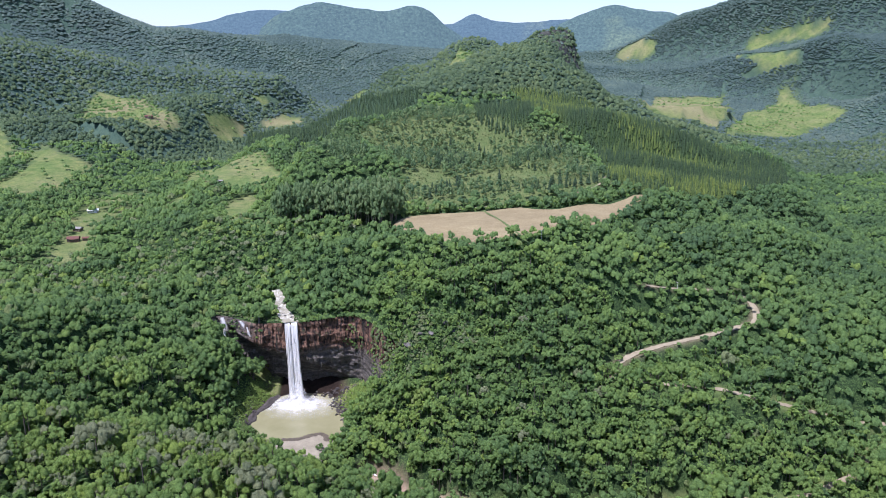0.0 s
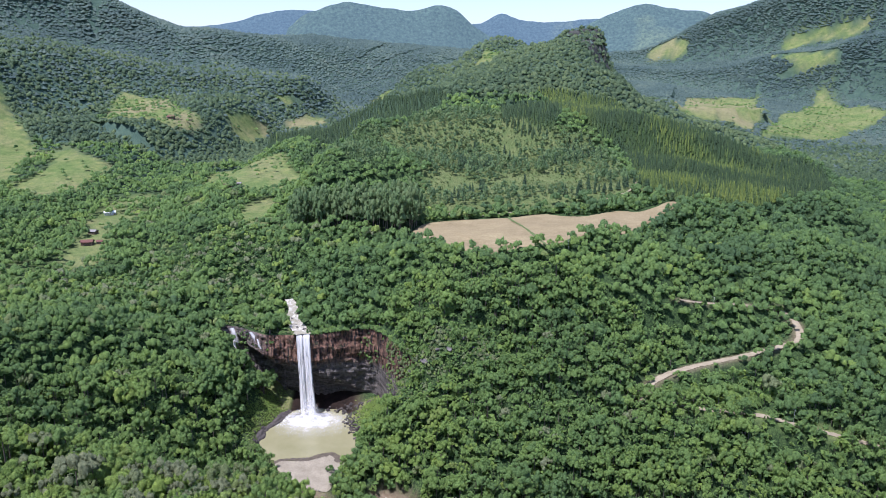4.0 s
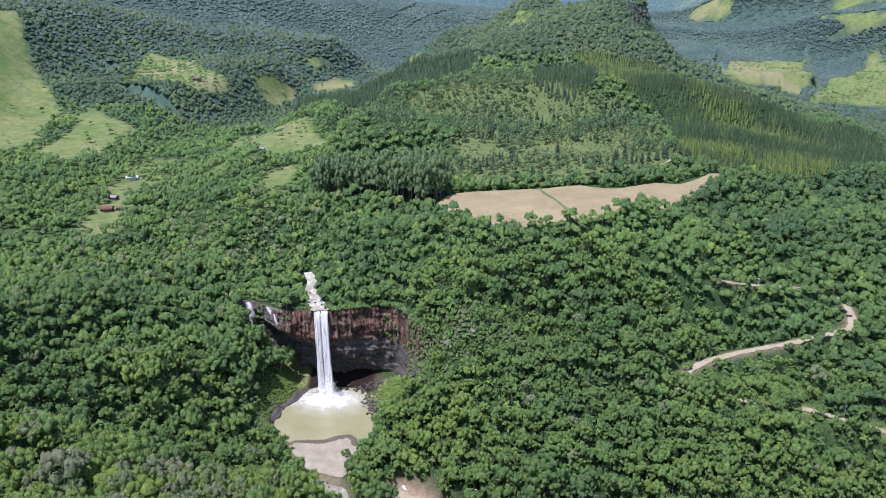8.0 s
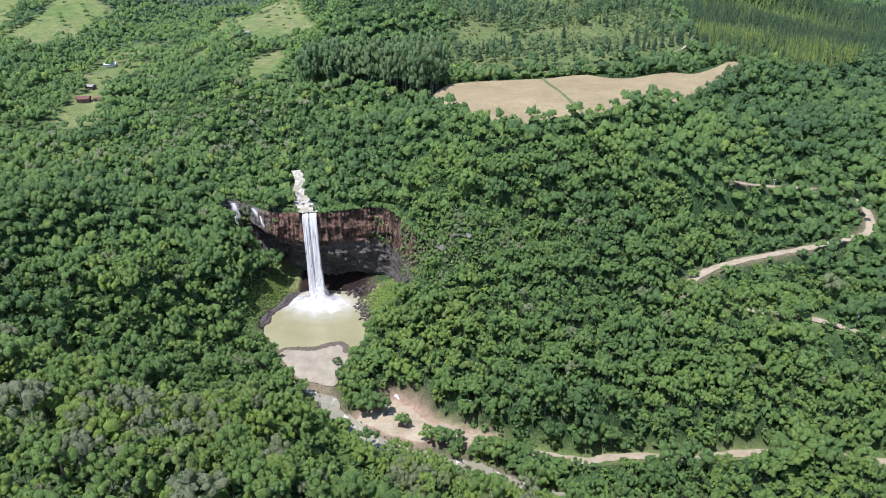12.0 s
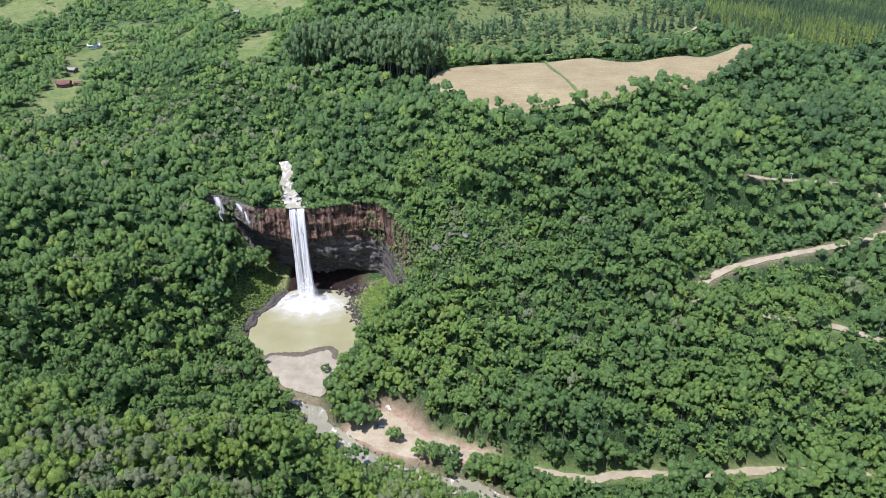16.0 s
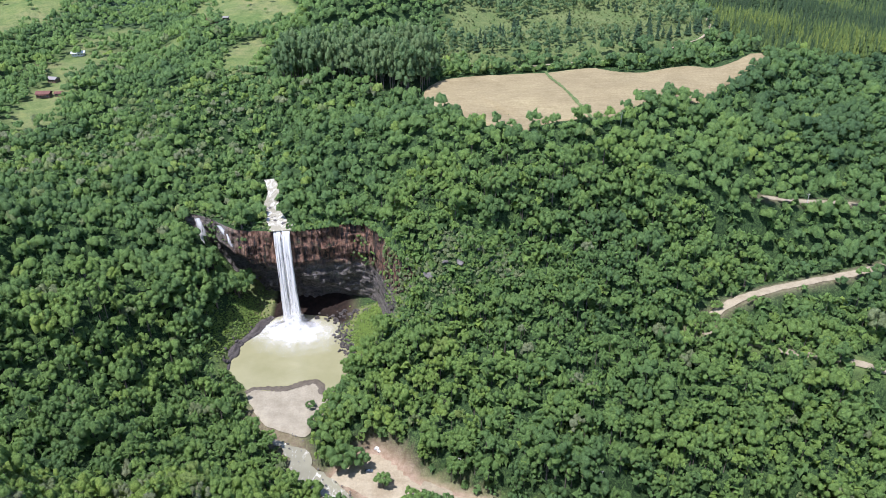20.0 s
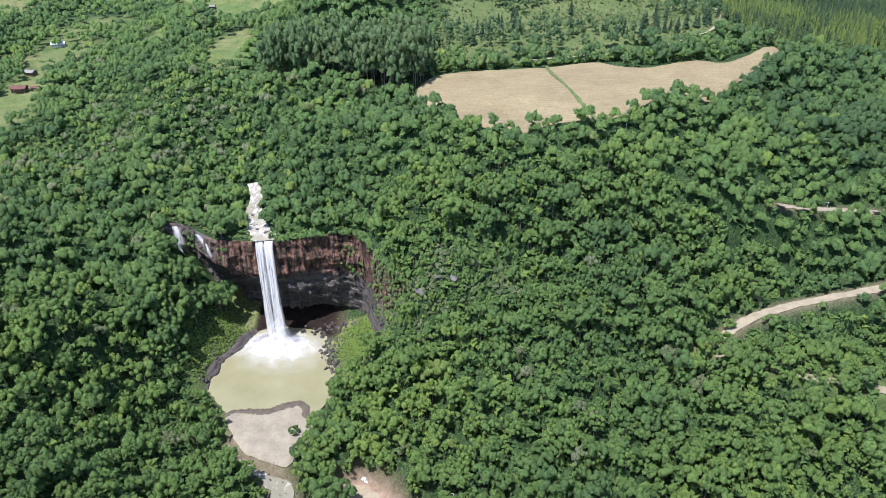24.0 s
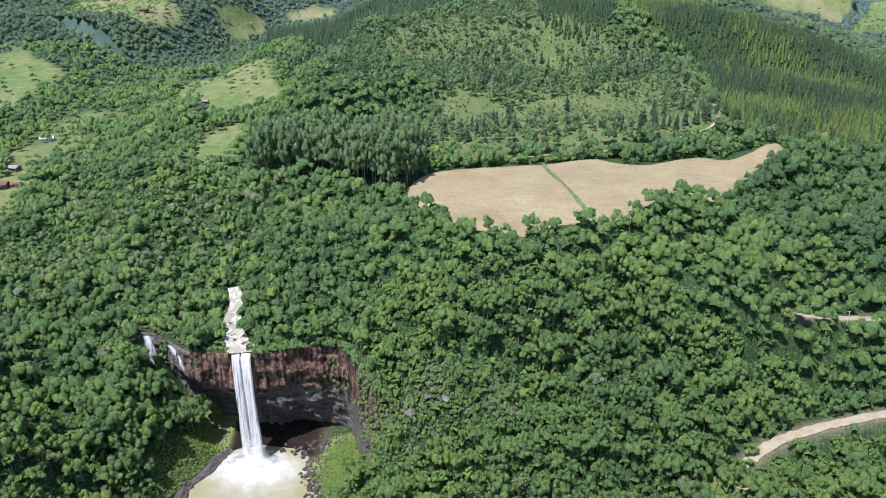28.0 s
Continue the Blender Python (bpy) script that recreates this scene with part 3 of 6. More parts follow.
def stand(x, y):
    """Where a tree stands: the land, or the ledge above the cliff."""
    x, y = np.asarray(x, float), np.asarray(y, float)
    z = land(x, y)
    by, bz = np.interp(x, BX, BY), np.interp(x, BX, BZ)
    on = (x > BX[0]) & (x < BX[-1]) & (y > by - 1) & (y < by + 30)
    back = land(x, by + 30)
    s = np.clip((y - by) / 30, 0, 1)
    return np.where(on, bz * (1 - s) + back * s, z)


# open land: pasture, scrub and yards
PASTURES = []
PASTURES.append([(-629, 523), (-578, 475), (-501, 426), (-515, 364), (-505, 330), (-521, 291), (-518, 241), (-566, 250), (-600, 300), (-594, 360)])
PASTURES.append([(-905, 744), (-890, 781), (-796, 648), (-730, 578), (-672, 505), (-630, 374), (-602, 276), (-660, 240), (-760, 440)])
PASTURES.append([(-351, 354), (-365, 463), (-330, 500), (-267, 420), (-240, 430), (-205, 325), (-180, 280), (-180, 236), (-214, 228), (-228, 206), (-252, 230), (-286, 252), (-320, 280)])
PASTURES.append([(-223, 106), (-228, 162), (-208, 195), (-188, 140), (-190, 84), (-213, 84)])
PASTURES.append([(-424, 778), (-407, 830), (-369, 900), (-362, 839), (-376, 750), (-407, 750)])
PASTURES.append([(-612, 596), (-675, 818), (-685, 890), (-581, 893), (-508, 741), (-450, 700), (-440, 664), (-456, 618), (-485, 598), (-523, 602)])
PASTURES.append([(-386, 16), (-402, 74), (-404, 130), (-385, 128), (-366, 73), (-352, 16), (-369, -4)])
PASTURES.append([(572, 1027), (901, 1897), (1026, 1997), (1271, 2135), (1095, 1762), (1088, 1670), (869, 1205), (766, 1027), (687, 1048), (622, 994)])
PASTURES.append([(776, 1004), (819, 1065), (1025, 1432), (1245, 1748), (1474, 2097), (1509, 2097), (1509, 2016), (1493, 1912), (1320, 1485), (1298, 1351), (1232, 1313), (1159, 1277), (942, 1020), (830, 1020)])
PASTURES.append([(1335, 2282), (1426, 2250), (1514, 2213), (1578, 2150), (1565, 2123), (1502, 2151), (1437, 2164), (1361, 2174), (1350, 2190), (1413, 2190), (1403, 2217)])
PASTURES.append([(1490, 2480), (1520, 2512), (1612, 2468), (1729, 2418), (1811, 2380), (1749, 2350), (1674, 2390), (1584, 2436), (1504, 2432)])
PASTURES.append([(980, 2750), (1036, 2790), (1119, 2785), (1171, 2711), (1148, 2680), (1080, 2705)])
PASTURES.append([(-360, 985), (-315, 1080), (-277, 1108), (-262, 1029), (-335, 969)])
PASTURES.append([(-394, 1069), (-358, 1101), (-322, 1115), (-368, 1064)])
PASTURES.append([(-190, 1430), (-150, 1550), (-95, 1610), (-80, 1560), (-138, 1480), (-175, 1405)])
PASTURES.append([(-318, 178), (-304, 222), (-286, 186), (-299, 145)])
PASTURES.append([(72, 805), (114, 908), (141, 861), (95, 723)])
WOODED = {2: 0.20, 4: 0.12, 5: 0.62, 7: 0.05, 8: 0.10, 16: 0.2}  # share of trees in the open land
DRY_LAND = (4, 5, 7, 11, 12)
FAR_PINES = [(1569, 2123), (1585, 2152), (1789, 2377), (1867, 2378), (1982, 2300), (2050, 2150), (1658, 1680), (1622, 2084)]
SCRUB_LAND = [(-14, 52), (-4, 180), (-70, 310), (34, 480), (148, 334), (228, 305), (236, 170), (250, 60), (200, 56), (119, 56), (-12, 46)]
GROVE = [(-152, 52), (-144, 24), (-84, 10), (-30, -34), (-14, -22), (-12, 22), (-80, 46)]
GROVE_BACK = [(-194, 345), (-184, 452), (-70, 318), (-54, 172), (-92, 155)]
PINES_EAST = [(178, 529), (233, 535), (280, 530), (329, 525), (370, 460), (430, 440), (510, 430), (600, 380), (560, 242), (427, 125), (320, 45), (262, 30), (232, 70), (250, 179), (257, 288), (230, 322), (197, 379)]
PINES_WEST = [(-335, 735), (-355, 864), (-265, 963), (-151, 640), (-62, 540), (16, 540), (24, 502), (-14, 420), (-70, 350), (-140, 440), (-190, 450), (-260, 590)]
PINES_MID = [(100, 350), (105, 485), (147, 500), (202, 475), (188, 346), (165, 318), (130, 322)]


def build_ground():
    def steps(edges):
        out = []
        for a, b, s in edges:
            out += list(np.arange(a, b, s))
        return np.array(out + [edges[-1][1]], float)
    xs = steps([(-3600, -900, 60), (-900, -400, 16), (-400, -160, 7), (-160, 60, 3.5), (60, 420, 7), (420, 900, 16), (900, 2400, 36), (2400, 3600, 80)])
    ys = steps([(-1800, -700, 60), (-700, -370, 9), (-370, -120, 3.5), (-120, 160, 7), (160, 900, 14), (900, 3100, 36), (3100, 4000, 80)])
    X, Y = np.meshgrid(xs, ys, indexing="ij")
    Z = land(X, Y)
    x, y = X.ravel(), Y.ravel()
    grass, dry, soil = np.zeros(len(x)), np.zeros(len(x)), np.zeros(len(x))
    for i, p in enumerate(PASTURES):
        edge = np.clip(1 - to_poly(p, x, y) / 10, 0, 1)
        grass = np.maximum(grass, edge)
        if i in DRY_LAND:
            soil = np.maximum(soil, edge * np.clip(0.1 + value_noise(x, y, 60, 3, 66) * 0.7, 0, 0.35))
    dry = np.clip(1 - to_poly(SCRUB_LAND, x, y) / 14, 0, 1) * 0.85
    patch = np.clip(value_noise(x, y, 110, 3, 9) * 3 - 0.95, 0, 1) * ((x < -180) & (y > -140) & (y < 1100))
    grass = np.maximum(grass, patch * 0.9)
    d, _ = near_line(LOW_ROAD, x, y)
    grass = np.maximum(grass, np.clip(1.6 - np.sqrt(d) / 5.5, 0, 1))
    d, _ = near_line(MAIN_ROAD, x, y)
    soil = np.maximum(soil, np.clip(1.1 - np.sqrt(d) / 7, 0, 1) * 0.55)
    d, _ = near_line(STREAM_LINE, x, y)
    soil = np.maximum(soil, np.clip(1.5 - np.sqrt(d) / 8, 0, 1) * 0.5)
    soil = np.maximum(soil, np.clip(1 - to_poly(CLEARING_POLY, x, y) / 6, 0, 1))
    # where the painted cave shade covers the floor under the cliff
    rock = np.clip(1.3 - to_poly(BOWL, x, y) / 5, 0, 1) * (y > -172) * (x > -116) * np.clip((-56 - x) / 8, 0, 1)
    soil = np.maximum(soil, np.exp(-(((x + 70) / 9) ** 2 + ((y + 160) / 9) ** 2)))
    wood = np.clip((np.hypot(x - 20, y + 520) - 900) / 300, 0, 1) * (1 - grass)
    grass = np.maximum(grass, np.clip(1 - to_poly(BOWL, x, y) / 16, 0, 1) * ((y < -175) | (x < -116) | ((x > -62) & (y < -163))))
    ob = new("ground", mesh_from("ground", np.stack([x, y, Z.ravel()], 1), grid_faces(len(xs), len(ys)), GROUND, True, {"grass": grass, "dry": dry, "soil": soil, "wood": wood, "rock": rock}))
    return tagged(ob, "green valley ground with pasture, bare earth and forest floor", "ground", kind="structure")


GROUND_OB = build_ground()


FIELD_TRACK = [(x, y, float(land(np.array([x]), np.array([y]))[0])) for x, y in ((80, 22), (83, 0), (88, -30), (92, -55), (97, -85), (101, -114), (105, -126))]


def smooth_line(line, step=3.0):
    """Knots of a line made dense and rounded."""
    p = [Vector(q) for q in line]
    p = [p[0] * 2 - p[1]] + p + [p[-1] * 2 - p[-2]]
    out = []
    for a, b, c, d in zip(p, p[1:], p[2:], p[3:]):
        n = max(2, int((c - b).length / step))
        for i in range(n):
            t = i / n
            out.append(0.5 * (2 * b + (c - a) * t + (2 * a - 5 * b + 4 * c - d) * t * t + (3 * b - a - 3 * c + d) * t ** 3))
    return out + [p[-2]]


def ribbon(name, line, width, mat, lift=0.1, across=5, crown=0.12, rag=0.6, seed=1, step=3.0):
    """A strip of ground along a line, with ragged edges."""
    pts = smooth_line(line, step)
    rnd = random.Random(seed)
    verts = []
    for i, p in enumerate(pts):
        t = (pts[min(i + 1, len(pts) - 1)] - pts[max(i - 1, 0)])
        side = Vector((t.y, -t.x, 0)).normalized()
        w = width(i / len(pts)) if callable(width) else width
        wl, wr = w / 2 + rnd.uniform(-rag, rag), w / 2 + rnd.uniform(-rag, rag)
        for k in range(across):
            s = k / (across - 1)
            q = p + side * (-wl + s * (wl + wr))
            verts.append((q.x, q.y, q.z + lift + crown * (1 - (2 * s - 1) ** 2) + rnd.uniform(-0.03, 0.03)))
    return new(name, mesh_from(name, verts, grid_faces(len(pts), across), mat, True))


tagged(ribbon("road", MAIN_ROAD, 5.6, DIRT_ROAD, 0.15, seed=2), "pale dirt road climbing the forested slope", "road", kind="structure")
tagged(ribbon("road", LOW_ROAD, 5.6, DIRT_ROAD, 0.15, seed=3), "pale dirt road along the valley foot", "road", kind="structure")
tagged(ribbon("road", LANE, 2.8, DIRT_ROAD, 0.25, seed=4, rag=0.5), "narrow earth lane behind the stubble field", "road", kind="structure")


def outline(poly, rag, seed):
    """The polygon's corners rounded, with an uneven edge."""
    n = len(poly)
    pts = []
    for i in range(n):
        p = [Vector((*poly[(i + k) % n], 0)) for k in (-1, 0, 1, 2)]
        m = max(2, int((p[2] - p[1]).length / 2.0))
        for j in range(m):
            t = j / m
            pts.append(0.5 * (2 * p[1] + (p[2] - p[0]) * t + (2 * p[0] - 5 * p[1] + 4 * p[2] - p[3]) * t * t + (3 * p[1] - p[0] - 3 * p[2] + p[3]) * t ** 3))
    x, y = np.array([q.x for q in pts]), np.array([q.y for q in pts])
    return list(zip(x + value_noise(x, y, 9, 3, seed) * rag, y + value_noise(x, y, 9, 3, seed + 1) * rag))


def sheet(name, poly, mat, height, step=3.0, edge_noise=1.2, label="", category="", seed=3, drop=0.0):
    """A patch of ground within a polygon: a fine grid, its rim drawn in to the outline."""
    poly = outline(poly, edge_noise, seed)
    xs = [p[0] for p in poly]
    ys = [p[1] for p in poly]
    X, Y = np.meshgrid(np.arange(min(xs) - step, max(xs) + 2 * step, step), np.arange(min(ys) - step, max(ys) + 2 * step, step), indexing="ij")
    x, y = X.ravel(), Y.ravel()
    f = grid_faces(*X.shape)
    within = inside(poly, x, y)
    f = f[within[f].any(1)]
    used, f = np.unique(f, return_inverse=True)
    f = f.reshape(-1, 4)
    x, y, within = x[used], y[used], within[used]
    best, bx, by = np.full(len(x), 1e18), x.copy(), y.copy()
    for (ax, ay), (cx, cy) in zip(poly, poly[1:] + poly[:1]):
        dx, dy = cx - ax, cy - ay
        t = np.clip(((x - ax) * dx + (y - ay) * dy) / (dx * dx + dy * dy + 1e-9), 0, 1)
        d = (x - ax - t * dx) ** 2 + (y - ay - t * dy) ** 2
        m = d < best
        best, bx, by = np.where(m, d, best), np.where(m, ax + t * dx, bx), np.where(m, ay + t * dy, by)
    x, y, best = np.where(within, x, bx), np.where(within, y, by), np.where(within, best, 0)
    z = height(x, y) - drop * np.clip(1 - np.sqrt(best) / 3.0, 0, 1) ** 2
    ob = new(name, mesh_from(name, np.stack([x, y, z], 1), f, mat, True))
    return tagged(ob, label, category, kind="structure")


sheet("crop_field", FIELD, STUBBLE, lambda x, y: land(x, y) + 1.2 + value_noise(x, y, 6, 2, 4) * 0.12, 2.6, 1.5, "harvested field with pale straw stubble on a rise", "field", drop=1.4)
sheet("water", POOL_EDGE, POOL, lambda x, y: value_noise(x, y, 5, 2, 6) * 0.05, 0.8, 1.3, "murky yellow-green plunge pool below the waterfall", "pool")
sheet("gravel_bar", GRAVEL_BAR, GRAVEL, lambda x, y: 0.25 + value_noise(x, y, 12, 3, 7) * 0.3 + 0.006 * (y + 245), 0.8, 1.8, "pale gravel bar at the outflow of the pool", "gravel bar", drop=1.1)
sheet("bare_clearing", CLEARING_POLY, CLEARING, lambda x, y: land(x, y) + 0.22 + value_noise(x, y, 14, 2, 8) * 0.15, 1.0, 2.2, "bare sandy clearing beside the stream", "clearing", drop=0.6)
tagged(ribbon("water", STREAM_LINE, lambda s: 10.5 + 4 * s, STREAM, -0.55, 7, 0.0, 1.2, 5), "shallow muddy stream with small rapids", "stream", kind="structure")
tagged(ribbon("water", UPPER_STREAM, lambda s: 8.0 + 8.0 * s * s, RAPIDS, 0.55, 15, 0.2, 0.45, 6, 1.6), "white cascading stream above the waterfall", "stream", kind="structure")
tagged(ribbon("grass_strip", FIELD_TRACK, 2.8, VERGE, 1.45, rag=0.7, seed=7), "green grass strip dividing the stubble field", "grass strip", kind="structure")


WET_GRAVEL = plain("wet_gravel", (0.060, 0.050, 0.036), (0.120, 0.100, 0.072), 0.5, 0.5, 0.4, 0.5, 0.1)
tagged(ribbon("wet_gravel", [(-112, -246, 0.12), (-106, -242.5, 0.12), (-97, -242, 0.12), (-88, -241.5, 0.12), (-79, -236.5, 0.12), (-71.5, -234.5, 0.12), (-67.5, -238.5, 0.12), (-66, -244, 0.12), (-58, -244.5, 0.12)],
              lambda s: 2.6 + 2.2 * math.sin(3.14 * s), WET_GRAVEL, 0.16, 7, 0.22, 0.7, 8, 1.0), "dark wet gravel along the water's edge", "gravel", kind="structure")


def build_cliff():
    """Sheet of rock from the ledge over the brink, down the face and into the undercut."""
    pts = smooth_line(BRINK, 0.8)
    nu = len(pts)
    cap, face = 14, 84
    verts = np.zeros((nu, cap + face, 3))
    for i, p in enumerate(pts):
        along = np.interp(p.x, [-176, -154, -138, -104, -60, -46, -34, -8, 60], [0, 0.35, 0.9, 1, 1, 0.8, 0.3, 0.0, 0.0])
        hollow = np.interp(p.x, [-140, -112, -92, -72, -58, -46], [0.38, 0.40, 0.50, 0.66, 0.88, 0.98])
        foot = float(land(np.array([p.x]), np.array([p.y - 3]))[0]) - 1.5
        foot = min(foot, p.z - 6, 24 + 2 * max(0, -p.x - 120) + 1.2 * max(0, p.x + 25))
        a, b = pts[max(i - 3, 0)], pts[min(i + 3, nu - 1)]
        t = (b - a)
        inward = Vector((-t.y, t.x, 0)).normalized()
        back = float(land(np.array([p.x]), np.array([p.y + 30]))[0]) + 0.4
        for k in range(cap):
            s = 1 - k / cap
            verts[i, k] = (p.x + inward.x * 4 * s, p.y + 30 * s, p.z + (back - p.z) * s)
        for k in range(face):
            v = k / (face - 1)
            z = p.z + (foot - p.z) * v
            # a proud upper band, an overhang at two fifths, a deep hollow, a footing
            prof = np.interp(v, [0, 0.04, 0.31, 0.34, hollow, hollow + 0.07, hollow + 0.16, max(1.01, hollow + 0.2)], [0.0, -1.0, -2.6, -0.6, 1.5 + 4.5 * (hollow - 0.38), 11.0 - 8 * (hollow - 0.38), 18.0 - 16 * (hollow - 0.38), 22.0 - 18 * (hollow - 0.38)])
            ledge = np.interp(v, [0, 0.2, 0.5, 0.8, 1.0], [0, 0.5, -1.5, -3.0, -5.5])
            off = prof * along + ledge * (1 - along)
            verts[i, cap + k] = (p.x + inward.x * off, p.y + inward.y * off, z)
    X, Y, Z = verts[..., 0], verts[..., 1], verts[..., 2]
    arc = np.arange(nu)[:, None] * 0.8
    col = value_noise(arc + 0 * Z, Z * 0.12, 5.5, 3, 11)
    blk = value_noise(arc + 0 * Z, Z * 1.5, 9, 4, 12)
    lay = value_noise(arc * 0.15 + 0 * Z, Z, 4.5, 3, 13)
    amp = np.concatenate([np.full(cap, 0.15), np.interp(np.linspace(0, 1, face), [0, 0.05, 0.33, 0.42, 0.6, 1], [0.5, 1.4, 1.5, 1.7, 1.9, 1.6])])
    # broken columns: blocks of rock standing out by chance
    tall = np.where(Z > 44, 7.0, 3.2)
    row = np.floor(Z / tall + 0.4 * value_noise(arc + 0 * Z, Z, 14, 2, 15))
    cell = np.floor(arc / np.where(Z > 44, 2.6, 4.4) + row * 0.37)
    jut = np.sin(cell * 127.1 + row * 311.7) * 43758.5453
    jut = jut - np.floor(jut)
    push = (col * 1.3 + blk * 0.8 + lay * 0.8 + (jut - 0.5) * 1.5) * amp[None]
    verts[..., 1] -= push
    verts[..., 0] += push * 0.25
    verts[:, :cap, 2] += value_noise(X[:, :cap], Y[:, :cap], 6, 2, 14) * 0.4
    top = verts[:, :cap + 1]
    tagged(new("ledge", mesh_from("ledge", top.reshape(-1, 3), grid_faces(nu, cap + 1), GROUND, True)), "overgrown ledge above the cliff", "ground", kind="structure")
    verts = verts[:, cap:]
    ob = new("cliff", mesh_from("cliff", verts.reshape(-1, 3), grid_faces(nu, face), ROCK))
    return tagged(ob, "rust-red and grey basalt cliff with a deep undercut cave", "cliff", kind="structure")


build_cliff()


CRAG = [(286, 818), (350, 808), (352, 775), (338, 748), (302, 750), (272, 778)]


def build_crag():
    """Bare broken rock on the steep side of the peak, standing out of the slope in blocks."""
    X, Y = np.meshgrid(np.arange(256, 366, 1.5), np.arange(730, 834, 1.5), indexing="ij")
    x, y = X.ravel(), Y.ravel()
    d = to_poly(CRAG, x, y)
    z = land(x, y)
    row = np.floor(z / 8 + value_noise(x, y, 14, 2, 61))
    cell = np.sin(np.floor(x / 5 + row * 0.4) * 127.1 + row * 311.7) * 43758.5453
    cell = cell - np.floor(cell)
    out = np.clip(1 - d / 10, 0, 1)
    jut = out * (1.0 + 4.0 * cell + 5 * value_noise(x, y, 16, 3, 62)) - (1 - out) * 5
    x, y = x + 0.2 * jut, y - 0.8 * jut
    f = grid_faces(*X.shape)
    f = f[d[f].max(1) < 14]
    used, f = np.unique(f, return_inverse=True)
    ob = new("crag", mesh_from("crag", np.stack([x, y, z], 1)[used], f.reshape(-1, 4), CRAG_ROCK))
    return tagged(ob, "dark bare rock wall under the hilltop", "rock wall", kind="structure")


build_crag()


def build_range(name, crest, mat, label, depth=700, seed=1):
    """A far range: a crest line with spurs running down to both sides."""
    pts = smooth_line(crest, 25)
    nu, nv = len(pts), 26
    verts = np.zeros((nu, nv, 3))
    for i, p in enumerate(pts):
        for k in range(nv):
            v = (k / (nv - 1)) * 2 - 1
            fall = abs(v) ** 0.85
            verts[i, k] = (p.x + 0.1 * v * depth, p.y + v * depth * (0.35 if v > 0 else 1.0), p.z * (1 - fall) + 90 * fall)
    X, Y = verts[..., 0], verts[..., 1]
    verts[..., 2] += value_noise(X, Y, 420, 5, seed) * 70 * np.minimum(1, np.abs(np.linspace(-1, 1, nv))[None] * 2.2) + value_noise(X, Y, 45, 2, seed + 1) * 5
    ob = new(name, mesh_from(name, verts.reshape(-1, 3), grid_faces(nu, nv), mat, True))
    return tagged(ob, label, "mountain range", kind="structure")


def ray_knot(az, el, dist):
    return (dist * math.sin(radians(az)), -740 + dist * math.cos(radians(az)), 277 + dist * math.tan(radians(el)))


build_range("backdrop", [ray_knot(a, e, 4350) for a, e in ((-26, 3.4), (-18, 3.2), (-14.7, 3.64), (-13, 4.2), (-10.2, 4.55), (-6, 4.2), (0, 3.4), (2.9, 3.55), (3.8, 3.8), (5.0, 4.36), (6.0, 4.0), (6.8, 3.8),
                                                           (9.4, 3.7), (12, 3.9), (16, 3.7), (22, 3.4), (30, 4.0))], RANGE_FAR, "far hazy blue wooded mountain range", 620, 21)
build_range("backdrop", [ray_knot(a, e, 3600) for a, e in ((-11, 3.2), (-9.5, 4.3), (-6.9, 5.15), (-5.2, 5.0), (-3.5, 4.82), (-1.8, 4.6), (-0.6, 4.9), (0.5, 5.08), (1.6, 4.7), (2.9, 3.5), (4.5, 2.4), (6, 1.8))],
            RANGE_NEAR, "hazy blue-green wooded mountain with a long crest", 520, 23)
build_range("backdrop", [ray_knot(a, e, 3900) for a, e in ((9.5, 2.6), (11.5, 3.6), (13.5, 4.4), (15.0, 4.9), (16, 4.88), (17.6, 4.5), (19.5, 4.3), (20.9, 3.6), (23, 2.6))], RANGE_NEAR, "hazy blue-green domed mountain", 520, 25)



# ---------------------------------------------------------------- trees
def rounded_crown(seed, k=5):
    """A far-off crown of radius 1: one uneven rounded cap. Points and triangles."""
    rnd = np.random.RandomState(seed)
    pts = [(rnd.uniform(-0.3, 0.3), rnd.uniform(-0.3, 0.3), 0.62)] + [(math.cos(m * 6.283 / k), math.sin(m * 6.283 / k), -0.3) for m in range(k)]
    return np.array(pts) * rnd.uniform(0.75, 1.25, (k + 1, 1)), np.array([(0, 1 + m, 1 + (m + 1) % k) for m in range(k)])


def crown_cards(seed, lumps, sprays, size, flat=0.78, low=-0.25, spread=0.62, lump_r=(0.27, 0.44), up=0.35):
    """A crown of radius 1: leafy masses on the boughs, each a shell of ragged leaf sprays. Points and triangles."""
    return crown_puffs(seed, lumps, sprays, size, flat, low, spread, lump_r, 0, up)


